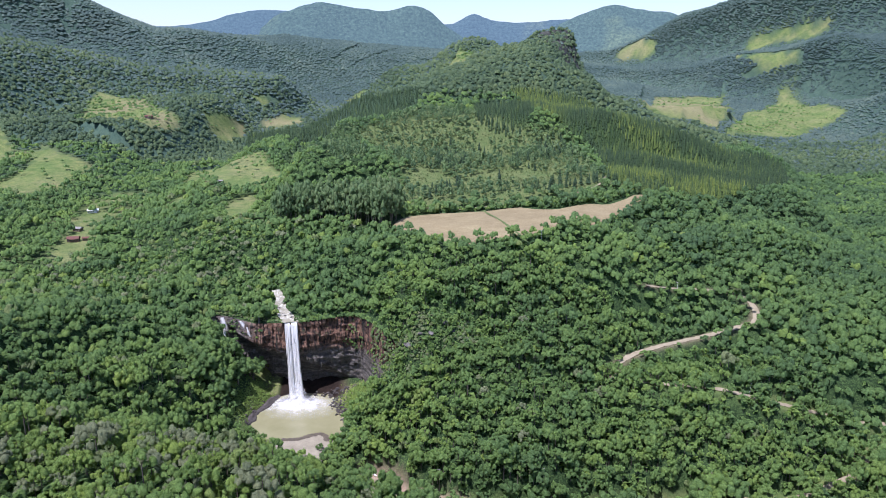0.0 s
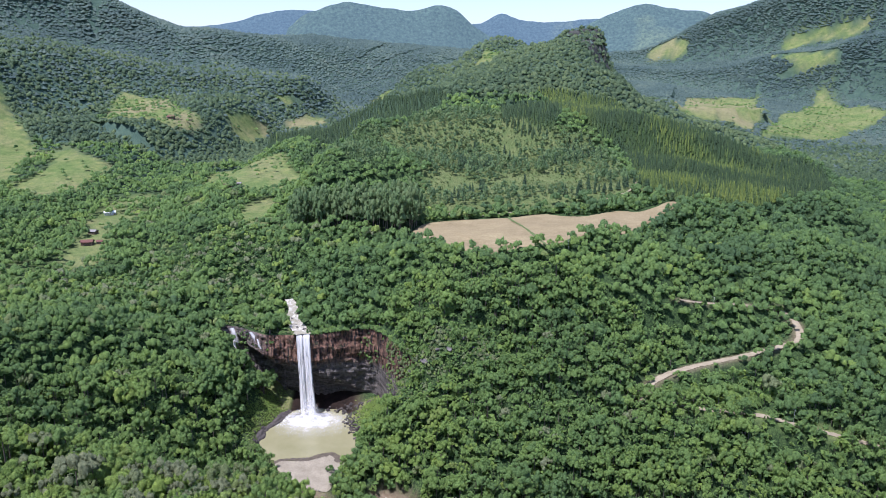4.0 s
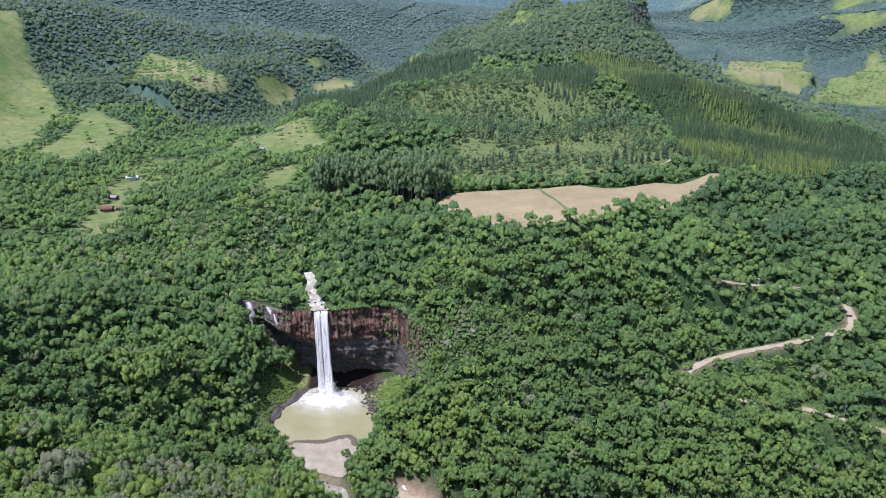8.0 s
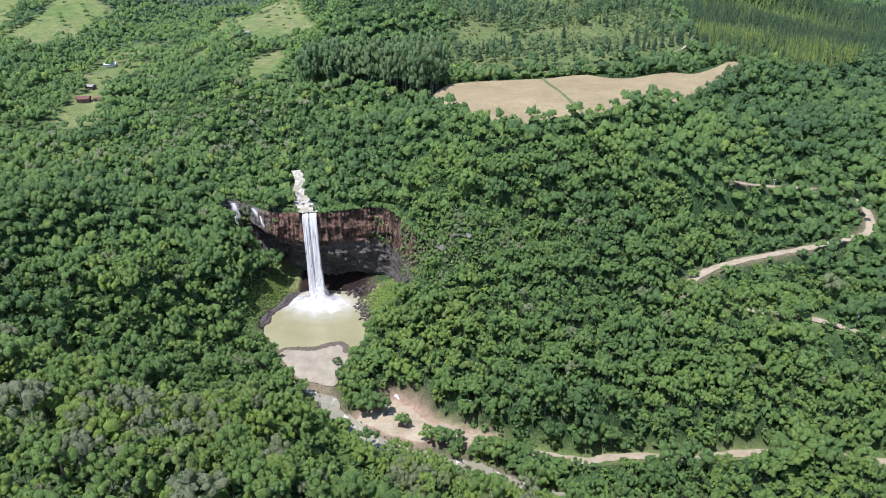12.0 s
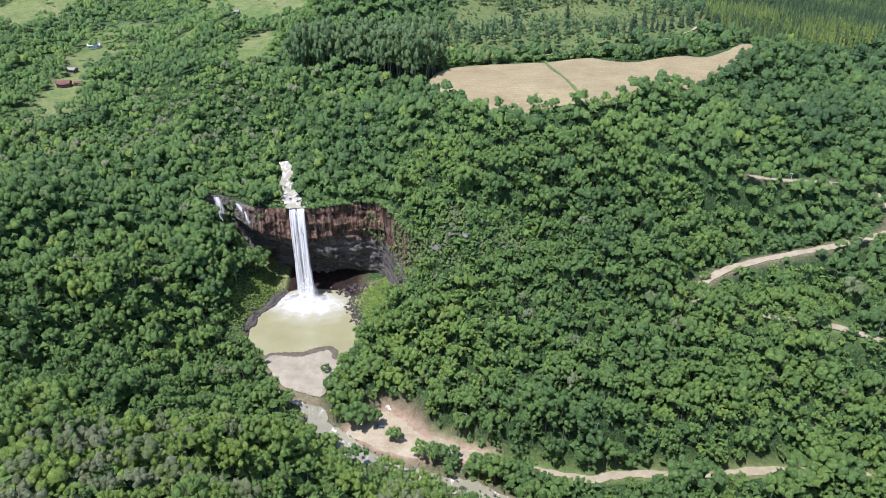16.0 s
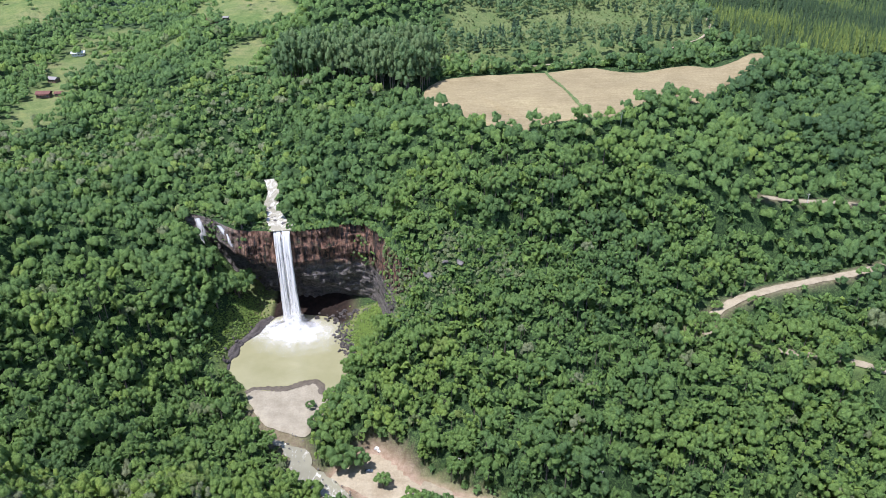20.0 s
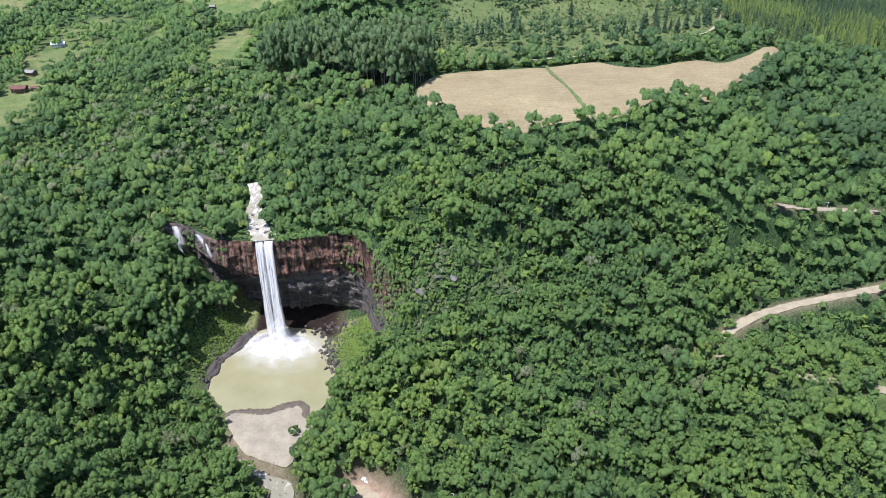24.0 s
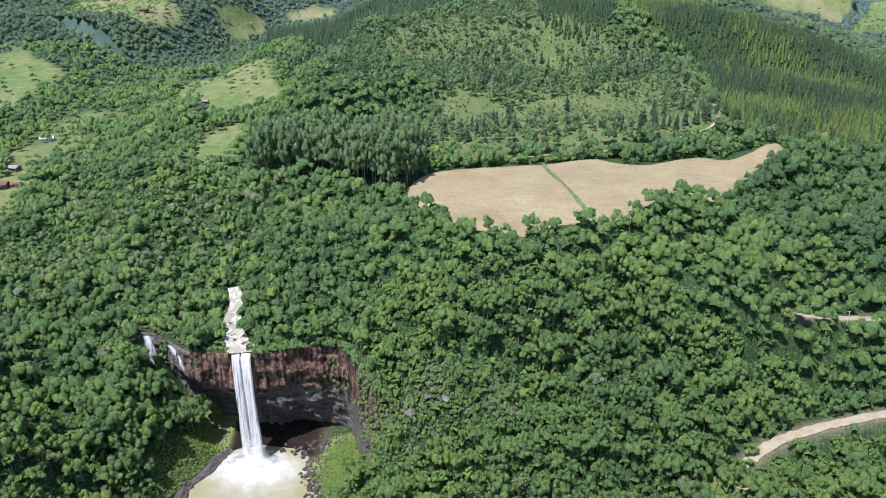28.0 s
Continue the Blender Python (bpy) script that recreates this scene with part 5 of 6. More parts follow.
def tree_kind(name, card, crown_mat, radius, trunk_h, trunk_r, tall, seed, tint, label, category, limbs=4):
    """A single tree: a bent tapered trunk with limbs, and a crown of leaf clumps."""
    rnd = random.Random(seed)
    ob = tagged(new(name), label, category)
    bm = bmesh.new()

    def stick(a, b, ra, rb):
        q = (Vector(b) - Vector(a)).to_track_quat("Z", "Y").to_matrix().to_4x4()
        g = bmesh.ops.create_cone(bm, segments=6, radius1=ra, radius2=rb, depth=(Vector(b) - Vector(a)).length, cap_ends=True)
        bmesh.ops.transform(bm, verts=g["verts"], matrix=Matrix.Translation((Vector(a) + Vector(b)) / 2) @ q)
    mid = (rnd.uniform(-0.3, 0.3), rnd.uniform(-0.3, 0.3), trunk_h * 0.55)
    top = (rnd.uniform(-0.5, 0.5), rnd.uniform(-0.5, 0.5), trunk_h)
    stick((0, 0, -0.6), mid, trunk_r * 1.25, trunk_r)
    stick(mid, top, trunk_r, trunk_r * 0.55)
    for i in range(limbs):
        t = i * 6.283 / limbs + rnd.uniform(-0.5, 0.5)
        stick(mid if i % 2 else top, (math.cos(t) * radius * 0.55, math.sin(t) * radius * 0.55, trunk_h + radius * rnd.uniform(0.05, 0.45)), trunk_r * 0.45, trunk_r * 0.15)
    part("trunk", bm, BARK, ob)
    p = card[0] * np.array([radius, radius, radius * tall]) + np.array([0, 0, trunk_h + radius * tall * 0.25])
    me = mesh_from("crown", p, card[1], crown_mat, False, {"tint": np.full(len(p), tint)})
    crown = new("crown", me)
    crown.parent = ob
    return ob


def place_tree(kind, x, y, turn, size, first):
    z = float(stand(np.array([x]), np.array([y]))[0])
    m = pose(x, y, z, 0, 0, turn) @ Matrix.Diagonal((size, size, size, 1))
    if first:
        kind.matrix_basis = m
        return kind
    k = copy_thing(kind, pose(0, 0, 0))
    k.matrix_basis = m
    return k


def fill(kinds, spots, group, seed):
    rnd = random.Random(seed)
    for i, (x, y, s) in enumerate(spots):
        k = kinds[i % len(kinds)]
        ob = place_tree(k, x, y, rnd.uniform(0, 360), s, i < len(kinds))
        tagged(ob, group=group)


GIANTS = [crown_puffs(200 + i, 26, 12, 0.065, 0.85, -0.3, 0.70, (0.16, 0.31), 6) for i in range(4)]
EUC_CARDS = [crown_puffs(220 + i, 30, 11, 0.065, 1.35, -0.8, 0.66, (0.15, 0.30), 4, 0.1) for i in range(4)]
# big trees on the west bank, leaning up before the cliff
WEST = [tree_kind("bank_tree", GIANTS[i], LEAF, 5.4, 5.0, 0.36, 1.05, 70 + i, (0.2, 0.4, 0.55, 0.3)[i], "tall green forest tree on the steep pool bank", "tree") for i in range(4)]
wx, wy, wrnd = scatter(-172, -126, -214, -156, 7.4, 23)
wk = (to_poly([(-136, -224), (-143, -205), (-139, -185), (-133, -166), (-124, -150), (-60, -150), (-60, -224)], wx, wy) > 4.5) & (wy < np.interp(wx, BX, BY) - np.where(wx < -140, 14, 8))
fill(WEST, [(-125, -157, 1.1), (-130, -161, 1.35), (-137, -166, 1.6), (-131, -158, 1.6), (-138, -160, 1.7), (-142, -172, 1.5)] + [(a, b, wrnd.uniform(1.1, 1.9)) for a, b in zip(wx[wk], wy[wk])], "trees on the pool's west bank", 43)
# the tall grove west of the field
gx, gy, grnd = scatter(-155, -5, -40, 60, 9.0, 21)
gk = inside(GROVE, gx, gy)
EUCS = [tree_kind("eucalyptus_tree", EUC_CARDS[i], EUCALYPT, 7.4, 16.5, 0.26, 1.65, 30 + i, 0.45 + 0.13 * i, "tall slender eucalyptus with a grey-green crown", "tree") for i in range(4)]
fill(EUCS, [(a, b, grnd.uniform(0.9, 1.35)) for a, b in zip(gx[gk], gy[gk])], "eucalyptus grove by the stubble field", 41)
# trees on the stream bank and round the clearing
BANK = [tree_kind("bank_tree", GIANTS[i], LEAF, 5.2, 4.6, 0.36, 0.95, 50 + i, (0.25, 0.45, 0.6, 0.35)[i], "spreading green tree on the stream bank", "tree") for i in range(4)]
fill(BANK, [(-71, -258, 0.62), (-58, -251, 1.05), (-57, -262, 1.41), (-50, -270, 1.47), (-63, -276, 1.34), (-55, -284, 1.28), (-47, -279, 1.15), (-44, -296, 1.73), (-38, -293, 1.41), (-22, -308, 1.00), (-7, -317, 0.95),
            (2, -321, 1.15), (12, -322, 1.00), (25, -327, 1.29), (34, -331, 1.50), (44, -333, 1.50), (55, -336, 1.45), (66, -340, 1.25), (104, -337, 0.65), (130, -336, 1.66), (140, -340, 1.79), (188, -335, 1.92),
            (200, -331, 2.05), (212, -334, 1.79), (-46, -262, 1.28), (-38, -272, 1.41)], "trees on the stream bank", 42)



# ---------------------------------------------------------------- the waterfall
def build_falls():
    ob = tagged(new("waterfall"), "tall white waterfall plunging off the cliff in two strands", "waterfall")
    rnd = random.Random(5)

    def strand(name, x0, x1, b0, b1, y_out, seed, layer=0.0):
        nu, nv = 22, 70
        s, v = np.meshgrid(np.linspace(0, 1, nu), np.linspace(0, 1, nv), indexing="ij")
        z = 67.3 - 67.6 * v ** 1.0
        fall = np.sqrt(v)
        x = (x0 + (x1 - x0) * s) * (1 - v) + (b0 + (b1 - b0) * s) * v
        y = -165.5 - y_out * fall - layer
        fold = value_noise(s * 26, v * 4, 4, 3, seed)
        y = y - fold * (0.5 + 1.0 * v) - 0.9 * np.sin(s * math.pi) * (0.3 + v)
        x = x + value_noise(s * 6, v * 22, 4, 3, seed + 1) * (0.15 + 0.55 * v)
        body = np.clip(1.15 - np.abs(2 * s - 1) ** 6 * (0.5 + v), 0, 1)
        me = mesh_from(name, np.stack([x, y, z], -1).reshape(-1, 3), grid_faces(nu, nv), FALLS, True, {"body": body.ravel()})
        k = new(name, me)
        k.parent = ob
        return k
    strand("water_strand", -107.6, -103.2, -105.2, -99.8, 8.5, 3)
    strand("water_strand", -102.2, -96.9, -98.8, -92.8, 9.5, 5)
    strand("water_veil", -106.5, -97.6, -104.0, -94.0, 7.3, 7, -0.8)
    return ob


build_falls()


def small_fall(x, y, top, bottom, w, lean, seed):
    nu, nv = 8, 26
    s, v = np.meshgrid(np.linspace(0, 1, nu), np.linspace(0, 1, nv), indexing="ij")
    xx = x + (s - 0.5) * w * (0.7 + 0.7 * v) + lean * v + value_noise(s * 5, v * 15, 4, 2, seed) * 0.5
    yy = y - 3.2 - 2.6 * v - value_noise(s * 9, v * 6, 3, 2, seed + 2) * 0.6
    zz = top + (bottom - top) * v
    ob = new("side_waterfall", mesh_from("side_waterfall", np.stack([xx, yy, zz], -1).reshape(-1, 3), grid_faces(nu, nv), FALLS, True, {"body": (np.clip(1.0 - np.abs(2 * s - 1) ** 2, 0, 1) * np.clip(1.35 - v, 0.3, 1) * 1.0).ravel()}))
    return tagged(ob, "thin white side fall trickling down the dark cliff", "waterfall", "side falls")


small_fall(-147, -153.5, 66.2, 53.5, 5.6, 10.5, 11)
small_fall(-165, -143, 66.0, 54, 5.6, 3.0, 12)
small_fall(-163.5, -145, 56, 42, 3.4, 0.6, 13)
small_fall(-141, -157.5, 62, 54, 2.4, 3.0, 14)


def build_spray():
    """Foam on the pool round the foot of the fall, under bells of drifting spray."""
    V, F, B, base = [], [], [], 0

    def surface(cx, cy, rx, ry, height, lift, solid, seed, fade):
        nonlocal base
        nu, nv = 40, 16
        a, q = np.meshgrid(np.linspace(0, 6.283185, nu), np.linspace(0, 1, nv), indexing="ij")
        rag = 1 + 0.22 * value_noise(np.cos(a) * 3 + 9, np.sin(a) * 3 + 9, 1.6, 3, seed)
        x = cx + np.cos(a) * q * rx * rag
        y = cy + np.sin(a) * q * ry * rag
        z = lift + height * np.exp(-(q * 2.1) ** 2) * (1 + 0.3 * value_noise(x, y, 3, 3, seed + 1))
        V.append(np.stack([x, y, z], -1).reshape(-1, 3))
        F.append(grid_faces(nu, nv) + base)
        B.append(np.clip((1 - q) * fade, 0, 1).ravel() * solid)
        base += nu * nv
    surface(-97, -184, 40, 26, 0.0, 0.16, 0.6, 3, 1.1)
    surface(-98, -182, 32, 19, 0.4, 0.20, 0.9, 4, 1.4)
    surface(-98, -181, 24, 14, 1.6, 0.24, 0.9, 6, 1.4)
    surface(-98, -179, 19, 11, 3.4, 0.2, 0.8, 5, 1.4)
    surface(-98, -177, 15, 10, 6.5, 0.2, 0.7, 7, 1.3)
    surface(-97.5, -176, 12, 9, 11.0, 0.2, 0.5, 9, 1.2)
    surface(-98, -175.5, 17, 11, 15.0, 0.2, 0.3, 13, 1.0)
    ob = new("spray", mesh_from("spray", np.concatenate(V), np.concatenate(F), SPRAY, True, {"body": np.concatenate(B)}))
    return tagged(ob, "white foam and spray where the fall hits the pool", "spray", kind="stuff")


build_spray()


# ---------------------------------------------------------------- boulders
def boulder_mesh(seed):
    """A broken block with flat sides and blunt corners."""
    rnd = random.Random(seed)
    bm = bmesh.new()
    bmesh.ops.create_icosphere(bm, subdivisions=2, radius=1)
    cuts = [(Vector((rnd.gauss(0, 1), rnd.gauss(0, 1), rnd.gauss(0, 1))).normalized(), rnd.uniform(0.45, 0.8)) for _ in range(9)]
    for v in bm.verts:
        for way, d in cuts:
            over = v.co.dot(way) - d
            if over > 0:
                v.co -= way * over
        v.co = Vector((v.co.x * 1.35, v.co.y * 1.0, v.co.z * 0.85)) * (1 + 0.08 * noise.noise(v.co * 4 + Vector((seed * 3.1, 0, 0))))
    me = bpy.data.meshes.new("boulder")
    bm.to_mesh(me)
    bm.free()
    me.materials.append(DARK_ROCK if seed < 6 else BOULDER)
    return me


BOULDERS = [boulder_mesh(i) for i in range(12)]


def boulders(line, count, spread, size, group, seed, label, pale=0):
    rnd = random.Random(seed)
    pts = smooth_line(line, 1.0)
    for i in range(count):
        p = pts[rnd.randrange(len(pts))]
        s = rnd.uniform(*size)
        ob = new("boulder", BOULDERS[rnd.randrange(6) + pale])
        x, y = p.x + rnd.gauss(0, spread), p.y + rnd.gauss(0, spread)
        ob.matrix_basis = pose(x, y, max(p.z, float(land(np.array([x]), np.array([y]))[0])) + 0.15 * s, rnd.uniform(-25, 25), rnd.uniform(-25, 25), rnd.uniform(0, 360)) @ Matrix.Diagonal((s, s, s, 1))
        tagged(ob, label, "boulder", group)


boulders([(-66, -178, 0), (-63, -190, 0), (-56, -202, 0), (-53, -214, 0)], 150, 2.6, (0.4, 1.3), "dark boulders on the pool's shore", 3, "dark wet basalt boulder on the pool's shore")
boulders([(-121, -172, 0.3), (-125, -186, 0.3), (-131, -200, 0.3), (-133, -212, 0.3), (-131, -224, 0.3)], 30, 1.6, (0.6, 1.5), "rock ledge of the pool", 4, "dark rock at the edge of the pool")
boulders([(-86, -166, 0.5), (-72, -166, 0.5), (-58, -166, 1.0), (-46, -168, 2)], 40, 2.2, (0.6, 1.8), "fallen rocks in the cave", 5, "fallen dark wet rock in the cave mouth")
boulders([(-84, -273, -2), (-72, -286, -3.4), (-60, -299, -6), (-40, -314, -8), (0, -330, -10.5), (30, -340, -12), (60, -352, -13.5)], 70, 3.0, (0.25, 0.8), "stones in the stream", 6, "grey stone in the stream bed", 6)
boulders([(-118, -130, 72), (-116, -146, 70), (-100, -160, 68)], 26, 3.2, (0.5, 1.3), "rocks above the fall", 7, "pale rock beside the rapids above the fall", 6)
tagged(new("boulder", BOULDERS[2]), "dark rock standing in the pool", "boulder").matrix_basis = pose(-57.5, -212, 0.1, 0, 0, 40) @ Matrix.Diagonal((1.5, 1.2, 1.0, 1))


def rock_ledge():
    """A low shelf of bedded rock along the pool's west shore, broken into steps."""
    pts = smooth_line([(-116, -166, 1.6), (-121, -175, 1.8), (-122.5, -184, 2.6), (-127, -192, 2.0), (-131, -200, 2.4), (-130.5, -208, 3.0), (-133, -216, 2.2), (-131.5, -226, 1.2)], 0.6)
    out = np.array([4.2, 3.2, 3.0, 2.2, 1.2, 0.9, -0.6, -1.8, -3.0, -4.2])
    up = np.array([-0.6, 0.1, 0.38, 0.42, 0.62, 0.95, 1.0, 0.96, 0.6, -0.4])
    verts = np.zeros((len(pts), len(out), 3))
    for i, p in enumerate(pts):
        t = pts[min(i + 2, len(pts) - 1)] - pts[max(i - 2, 0)]
        side = Vector((-t.y, t.x, 0)).normalized()
        block = math.sin(math.floor(i / 5) * 127.1) * 43758.5453 % 1.0
        for k in range(len(out)):
            w = out[k] * (0.75 + 0.5 * block) + 0.5 * noise.noise(Vector((i * 0.3, k * 0.9, 1.0)))
            verts[i, k] = (p.x + side.x * w, p.y + side.y * w, p.z * up[k] * (0.8 + 0.45 * block) + 0.25 * noise.noise(Vector((i * 0.5, k * 1.3, 7.0))))
    ob = new("rock_ledge", mesh_from("rock_ledge", verts.reshape(-1, 3), grid_faces(len(pts), len(out)), DARK_ROCK))
    return tagged(ob, "dark bedded rock shelf along the pool's west shore", "rock ledge", kind="structure")


rock_ledge()


# ---------------------------------------------------------------- grass by the pool
def grass_bank():
    rnd = np.random.RandomState(4)
    V, T = [], []
    spots = []
    for cx, cy, sx, sy, n in ((-130, -176, 6, 12, 800), (-139, -203, 5, 11, 500), (-46, -190, 6, 11, 900), (-47, -210, 5, 8, 300), (-42, -176, 7, 7, 500)):
        spots.append(np.stack([rnd.normal(cx, sx, n), rnd.normal(cy, sy, n)], 1))
    s = np.concatenate(spots)
    s = s[(to_poly(POOL_EDGE, s[:, 0], s[:, 1]) > 2.0)]
    z = land(s[:, 0], s[:, 1])
    r = rnd.uniform(0.6, 1.4, len(s))
    t = rnd.uniform(0.66, 0.84, len(s))
    return plant("tall_grass", np.stack([s[:, 0], s[:, 1], z + 0.3, r, np.full(len(s), 0.8), t], 1), BUSHES, LEAF, "lush bright green grass and ferns by the pool", "grass", 24)


grass_bank()


def hanging_plants():
    """Creepers and tufts on the ledges and the east wing of the cliff."""
    rnd = np.random.RandomState(6)
    out = []
    for x0, x1, zlo, zhi, n in ((-176, -120, 50, 66, 70), (-60, -36, 40, 72, 120), (-40, -8, 24, 71, 420)):
        x = rnd.uniform(x0, x1, n)
        by, bz = np.interp(x, BX, BY), np.interp(x, BX, BZ)
        z = rnd.uniform(zlo, zhi, n)
        drop = np.clip((bz - z) / np.maximum(bz, 1), 0, 1)
        y = by - 1.0 - 6 * drop * np.clip((x + 42) / 20, 0, 1) + rnd.uniform(-1.0, 0.6, n)
        keep = (value_noise(x, z, 9, 3, 44) > -0.12) | (x > -34)
        r = rnd.uniform(0.8, 2.2, n)
        out.append(np.stack([x, y, z, r, rnd.uniform(0.9, 1.6, n), np.where(rnd.rand(n) < np.where(x > -50, 0.55, 0.15), rnd.uniform(0.88, 1.0, n), np.clip(rnd.normal(0.42, 0.2, n), 0, 0.85))], 1)[keep])
    return plant("hanging_plants", np.concatenate(out), BUSHES, LEAF, "creepers and bushes clinging to the cliff", "creepers", 26)


hanging_plants()


def wing_plants():
    """Dry creepers and low bushes over the rocky slope east of the fall."""
    rnd = np.random.RandomState(36)
    x, y = rnd.uniform(-36, 62, 2400), rnd.uniform(-228, -196, 2400)
    keep = to_poly(WING, x, y) < 2.5
    x, y = x[keep], y[keep]
    r = rnd.uniform(0.8, 2.3, len(x))
    t = np.where(rnd.rand(len(x)) < 0.45 + 0.9 * value_noise(x, y, 14, 2, 72), rnd.uniform(0.90, 1.0, len(x)), np.clip(rnd.normal(0.4, 0.2, len(x)), 0.05, 0.8))
    return plant("creepers", np.stack([x, y, stand(x, y) + 0.3 * r, r, rnd.uniform(0.8, 1.5, len(x)), t], 1), BUSHES, LEAF, "dry creepers and bushes on the rocky slope", "creepers", 37)


wing_plants()
def rock_outcrop(x, y, size, kind):
    ob = new("rock_outcrop", BOULDERS[6 + kind])
    ob.matrix_basis = pose(x, y, float(land(np.array([float(x)]), np.array([float(y)]))[0]) - 0.1 * size, 20, 10, x * 7) @ Matrix.Diagonal((size * 1.2, size * 0.8, size * 1.1, 1))
    return tagged(ob, "pale brown rock outcrop on the creeper-hung slope", "rock outcrop", "outcrops east of the fall")


for i, (ox, oy, size) in enumerate(((-14, -209, 2.4), (-3, -213, 2.8), (7, -212, 2.2), (15, -214, 3.0), (24, -210, 2.4), (33, -212, 2.6))):
    rock_outcrop(ox, oy, size, i)


def brink_bushes():
    """Bushes leaning out over the brink on both sides of the lip."""
    rnd = np.random.RandomState(16)
    n = 560
    x = rnd.uniform(-176, -10, n)
    by, bz = np.interp(x, BX, BY), np.interp(x, BX, BZ)
    y = by + rnd.uniform(-1.5, 9, n)
    r = rnd.uniform(1.2, 2.6, n) * np.where(x > -96, 1.25, 0.7)
    keep = (np.abs(x + 102.5 + 0.35 * (y - by)) > 7.5) & ((x > -112) | (y > by + 2.0))
    t = np.where((x < -108) & (rnd.rand(n) < 0.55), rnd.uniform(0.86, 1.0, n), np.clip(rnd.normal(0.38, 0.18, n), 0.05, 0.8))
    a = np.stack([x, y, bz + r * 0.35 + 0.06 * (y - by), r, rnd.uniform(0.8, 1.3, n), t], 1)[keep]
    return plant("brink_bushes", a, MID_CROWNS, LEAF, "bushes overhanging the brink of the cliff", "bushes", 28)


brink_bushes()


# ---------------------------------------------------------------- houses
def house(x, y, turn, w, d, h, roof_mat, wall_mat, label, porch=True):
    ob = tagged(new("house"), label, "house", "farmhouses in the valley")
    part("wall", box_bm(w, d, h + 1.0, (0, 0, h / 2 - 0.5)), wall_mat, ob)
    bm = bmesh.new()
    o, rise = 0.7, d * 0.27
    ring = [(-w / 2 - o, -d / 2 - o, h), (w / 2 + o, -d / 2 - o, h), (w / 2 + o, d / 2 + o, h), (-w / 2 - o, d / 2 + o, h), (-w / 2 - o, 0, h + rise), (w / 2 + o, 0, h + rise)]
    v = [bm.verts.new(p) for p in ring]
    u = [bm.verts.new((p[0], p[1], p[2] + 0.22)) for p in ring]
    for q in (u, v):
        for f in ((0, 1, 5, 4), (2, 3, 4, 5), (0, 4, 3), (1, 2, 5)):
            bm.faces.new([q[i] for i in f])
    for a, b in ((0, 1), (1, 2), (2, 3), (3, 0)):
        bm.faces.new((v[a], v[b], u[b], u[a]))
    part("roof", bm, roof_mat, ob)
    for k in range(int(w // 3)):
        win = part("window", box_bm(1.1, 0.12, 1.1, (-w / 2 + 1.5 + k * 3.0, -d / 2 - 0.05, 1.55)), GLASS_DARK, ob)
        part("window_frame", box_bm(1.3, 0.08, 0.1, (-w / 2 + 1.5 + k * 3.0, -d / 2 - 0.08, 0.98)), WHITE_WALL, win)
    part("door", box_bm(0.9, 0.12, 2.05, (w / 2 - 0.9, -d / 2 - 0.05, 1.02)), DOOR_WOOD, ob)
    if porch:
        part("porch_roof", box_bm(w * 0.6, 2.2, 0.15, (0, -d / 2 - 1.2, h - 0.35)), roof_mat, ob)
        for s in (-1, 1):
            part("porch_post", box_bm(0.16, 0.16, h - 0.4, (s * w * 0.28, -d / 2 - 2.1, h / 2 - 0.2)), DOOR_WOOD, ob)
    ob.matrix_basis = pose(x, y, float(land(np.array([x]), np.array([y]))[0]) + 0.2, 0, 0, turn)
    return ob


house(-387, 74, 8, 12, 8, 3.2, RED_TILE, BRICK_WALL, "low house with a red-brown tiled roof in a mown yard")
house(-375, 78, 8, 6, 5, 2.6, RED_TILE, BRICK_WALL, "small red-roofed outbuilding beside the house", False)
house(-402, 120, -10, 9, 7, 2.8, GREY_ROOF, BRICK_WALL, "dark grey-roofed shed beside a yard", False)
house(-424, 216, 15, 13, 7, 3.0, TIN, WHITE_WALL, "long shed with a pale tin roof", False)
house(-478, 402, -5, 12, 7, 3.2, TIN, WHITE_WALL, "white house with a pale roof among trees")
house(-503, 420, 10, 9, 7, 3.2, TIN, WHITE_WALL, "small white house beside the pasture", False)
house(-276, 246, 5, 13, 7, 3.0, RED_TILE, BRICK_WALL, "long red-roofed farmhouse on a grassy rise")
house(-262, 250, 5, 6, 5, 2.8, GREY_ROOF, BRICK_WALL, "small grey-roofed shed beside the farmhouse", False)
house(-490, 645, 0, 13, 8, 3.2, RED_TILE, BRICK_WALL, "red-roofed farmhouse on the wooded slope", False)


# ---------------------------------------------------------------- poles and cars
def pole(x, y, h, label, lamp=True):
    ob = tagged(new("utility_pole"), label, "pole", "poles along the roads")
    bm = bmesh.new()
    bmesh.ops.create_cone(bm, segments=10, radius1=0.19, radius2=0.12, depth=h + 1, cap_ends=True, matrix=Matrix.Translation((0, 0, h / 2 - 0.5)))
    part("post", bm, CONCRETE, ob)
    part("crossarm", box_bm(1.9, 0.14, 0.14, (-0.5, 0, h - 0.35)), CONCRETE, ob)
    for s in (-1.3, -0.5, 0.3):
        bm = bmesh.new()
        bmesh.ops.create_cone(bm, segments=8, radius1=0.07, radius2=0.04, depth=0.25, cap_ends=True, matrix=Matrix.Translation((s, 0, h - 0.16)))
        part("insulator", bm, CONCRETE, ob)
    if lamp:
        part("transformer", box_bm(0.55, 0.5, 0.9, (0.42, 0, h - 1.3), 0.06), CONCRETE, ob)
    ob.matrix_basis = pose(x, y, float(land(np.array([x]), np.array([y]))[0]), 0, 0, random.Random(x).uniform(-30, 30))
    return ob


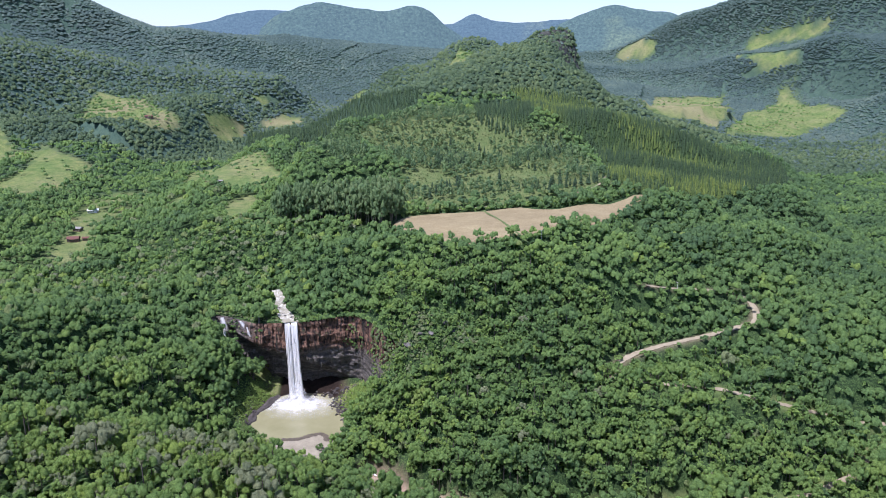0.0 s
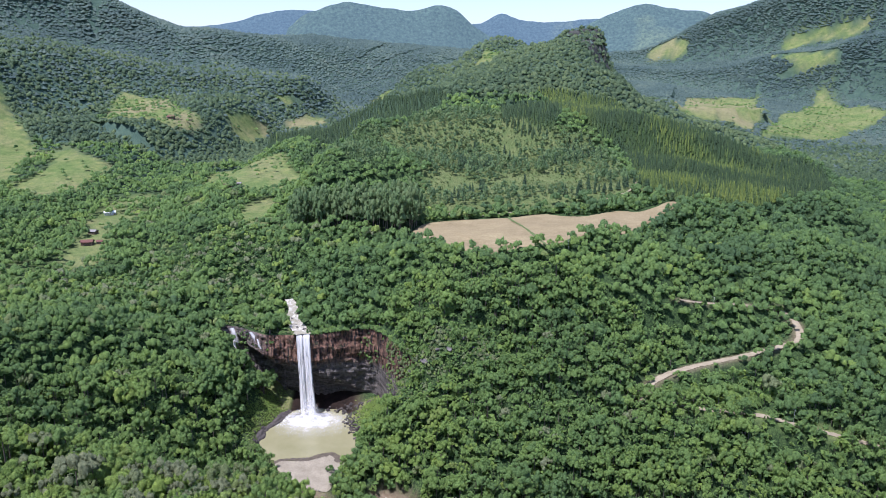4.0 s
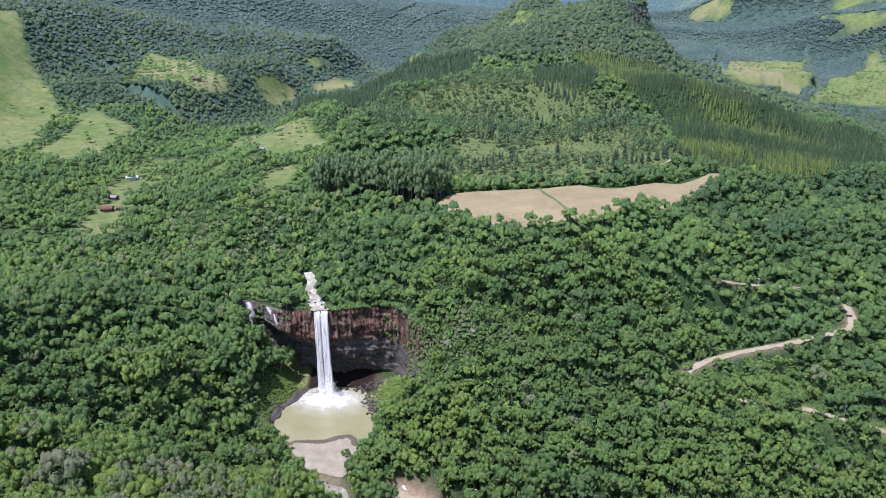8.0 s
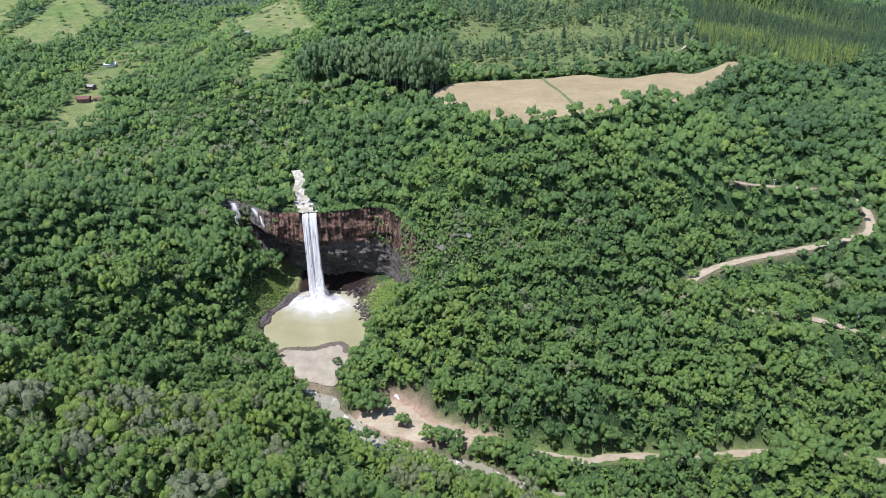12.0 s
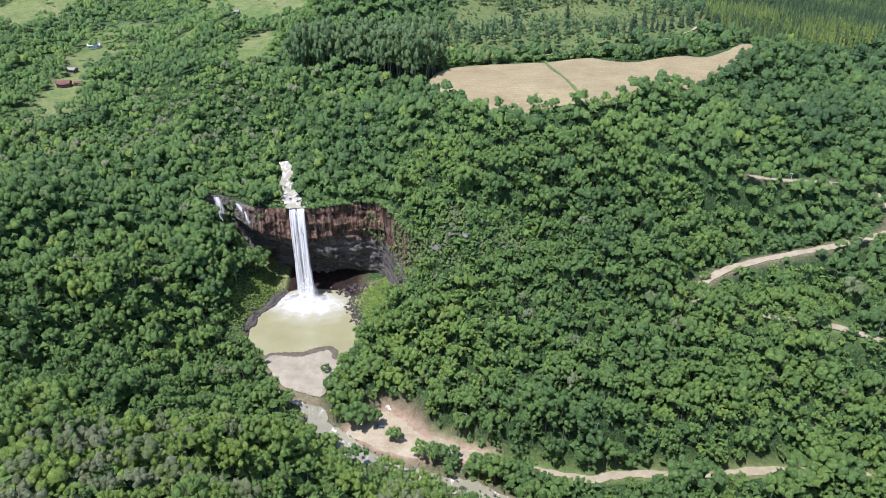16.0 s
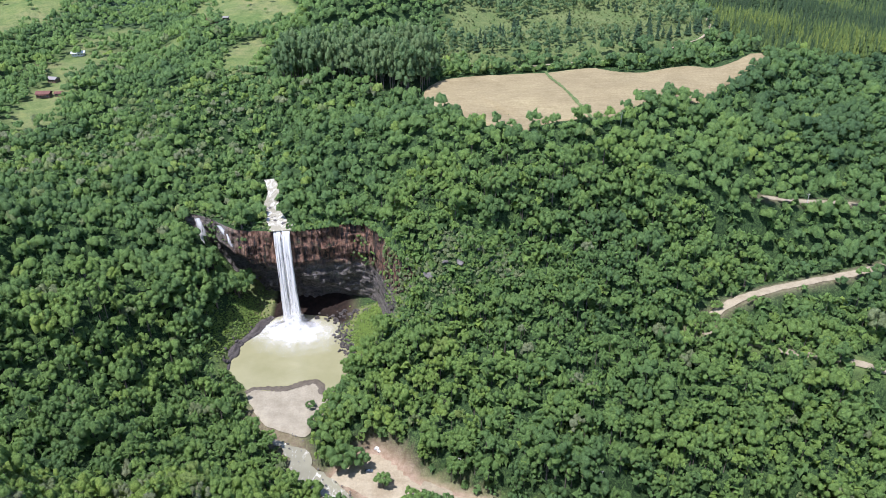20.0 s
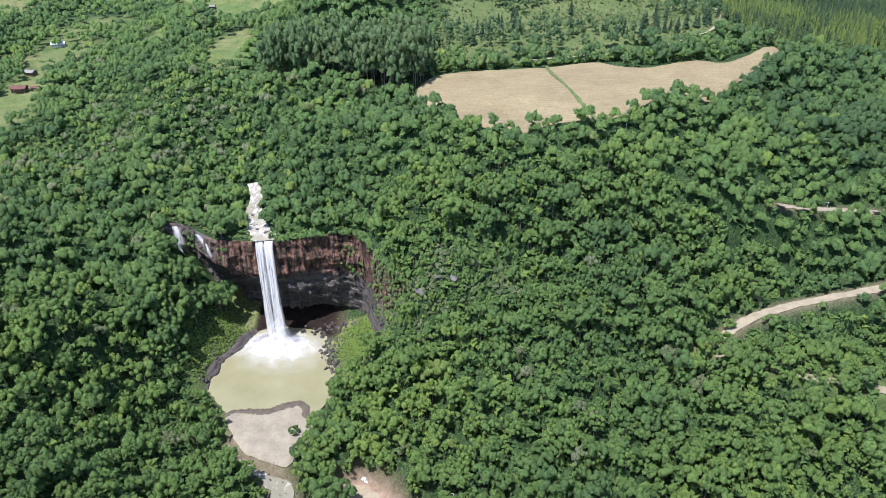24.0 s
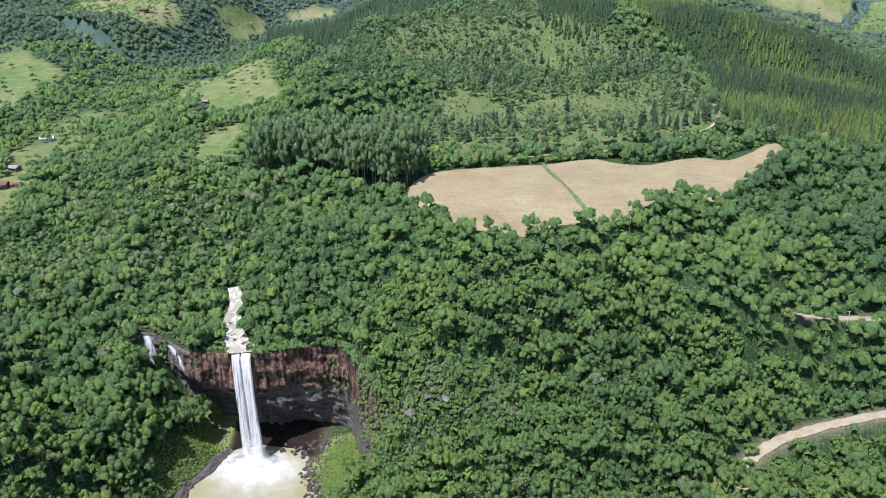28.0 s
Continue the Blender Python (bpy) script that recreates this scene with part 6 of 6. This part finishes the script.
pole(250, -265.5, 9.5, "pale concrete utility pole beside the dirt road")
pole(18, -303, 9.0, "pale concrete utility pole at the forest edge", False)
pole(88, -315, 8.5, "pale concrete utility pole at the forest edge", False)
pole(176, -309, 8.5, "pale concrete utility pole at the forest edge", False)
pole(118, -118, 11.0, "pale concrete utility pole at the corner of the stubble field", False)
pole(232, -156, 8.5, "pale concrete utility pole beside the upper road", False)


def car(x, y, turn, mat, label, van=False):
    ob = tagged(new("car"), label, "car", "cars parked in the clearing")
    h = 1.9 if van else 1.45
    bm = bmesh.new()
    side = [(-2.1, 0.35), (2.1, 0.35), (2.15, 0.75), (1.9, 0.92), (1.0, 1.0), (0.45, h), (-1.4, h), (-1.95, 1.0), (-2.15, 0.8)]
    a = [bm.verts.new((p[0], -0.85 + 0.12 * (p[1] > 1.1), p[1])) for p in side]
    b = [bm.verts.new((p[0], 0.85 - 0.12 * (p[1] > 1.1), p[1])) for p in side]
    bm.faces.new(a)
    bm.faces.new(list(reversed(b)))
    for i in range(len(side)):
        j = (i + 1) % len(side)
        bm.faces.new((a[j], a[i], b[i], b[j]))
    part("body", bm, mat, ob)
    part("windscreen", box_bm(0.05, 1.3, 0.5, (0.78, 0, 1.25)), GLASS_DARK, ob)
    part("side_window", box_bm(1.6, 0.04, 0.34, (-0.5, -0.82, 1.2)), GLASS_DARK, ob)
    part("side_window", box_bm(1.6, 0.04, 0.34, (-0.5, 0.82, 1.2)), GLASS_DARK, ob)
    for sx in (-1.3, 1.35):
        for sy in (-0.82, 0.82):
            bm = bmesh.new()
            bmesh.ops.create_cone(bm, segments=16, radius1=0.33, radius2=0.33, depth=0.22, cap_ends=True, matrix=pose(sx, sy, 0.33, 90))
            w = part("wheel", bm, RUBBER, ob)
            bm = bmesh.new()
            bmesh.ops.create_cone(bm, segments=12, radius1=0.2, radius2=0.17, depth=0.25, cap_ends=True, matrix=pose(sx, sy, 0.33, 90))
            part("rim", bm, CONCRETE, w)
    for s in (-1, 1):
        part("headlight", box_bm(0.08, 0.35, 0.16, (2.13, s * 0.6, 0.72)), WHITE_WALL, ob)
    ob.matrix_basis = pose(x, y, float(land(np.array([x]), np.array([y]))[0]) + 0.25, 0, 0, turn)
    return ob


car(-28, -283.5, -35, CAR_WHITE, "white van parked at the forest edge of the clearing", True)
car(-31, -298, 8, CAR_DARK, "dark car parked in the shade of a tree")
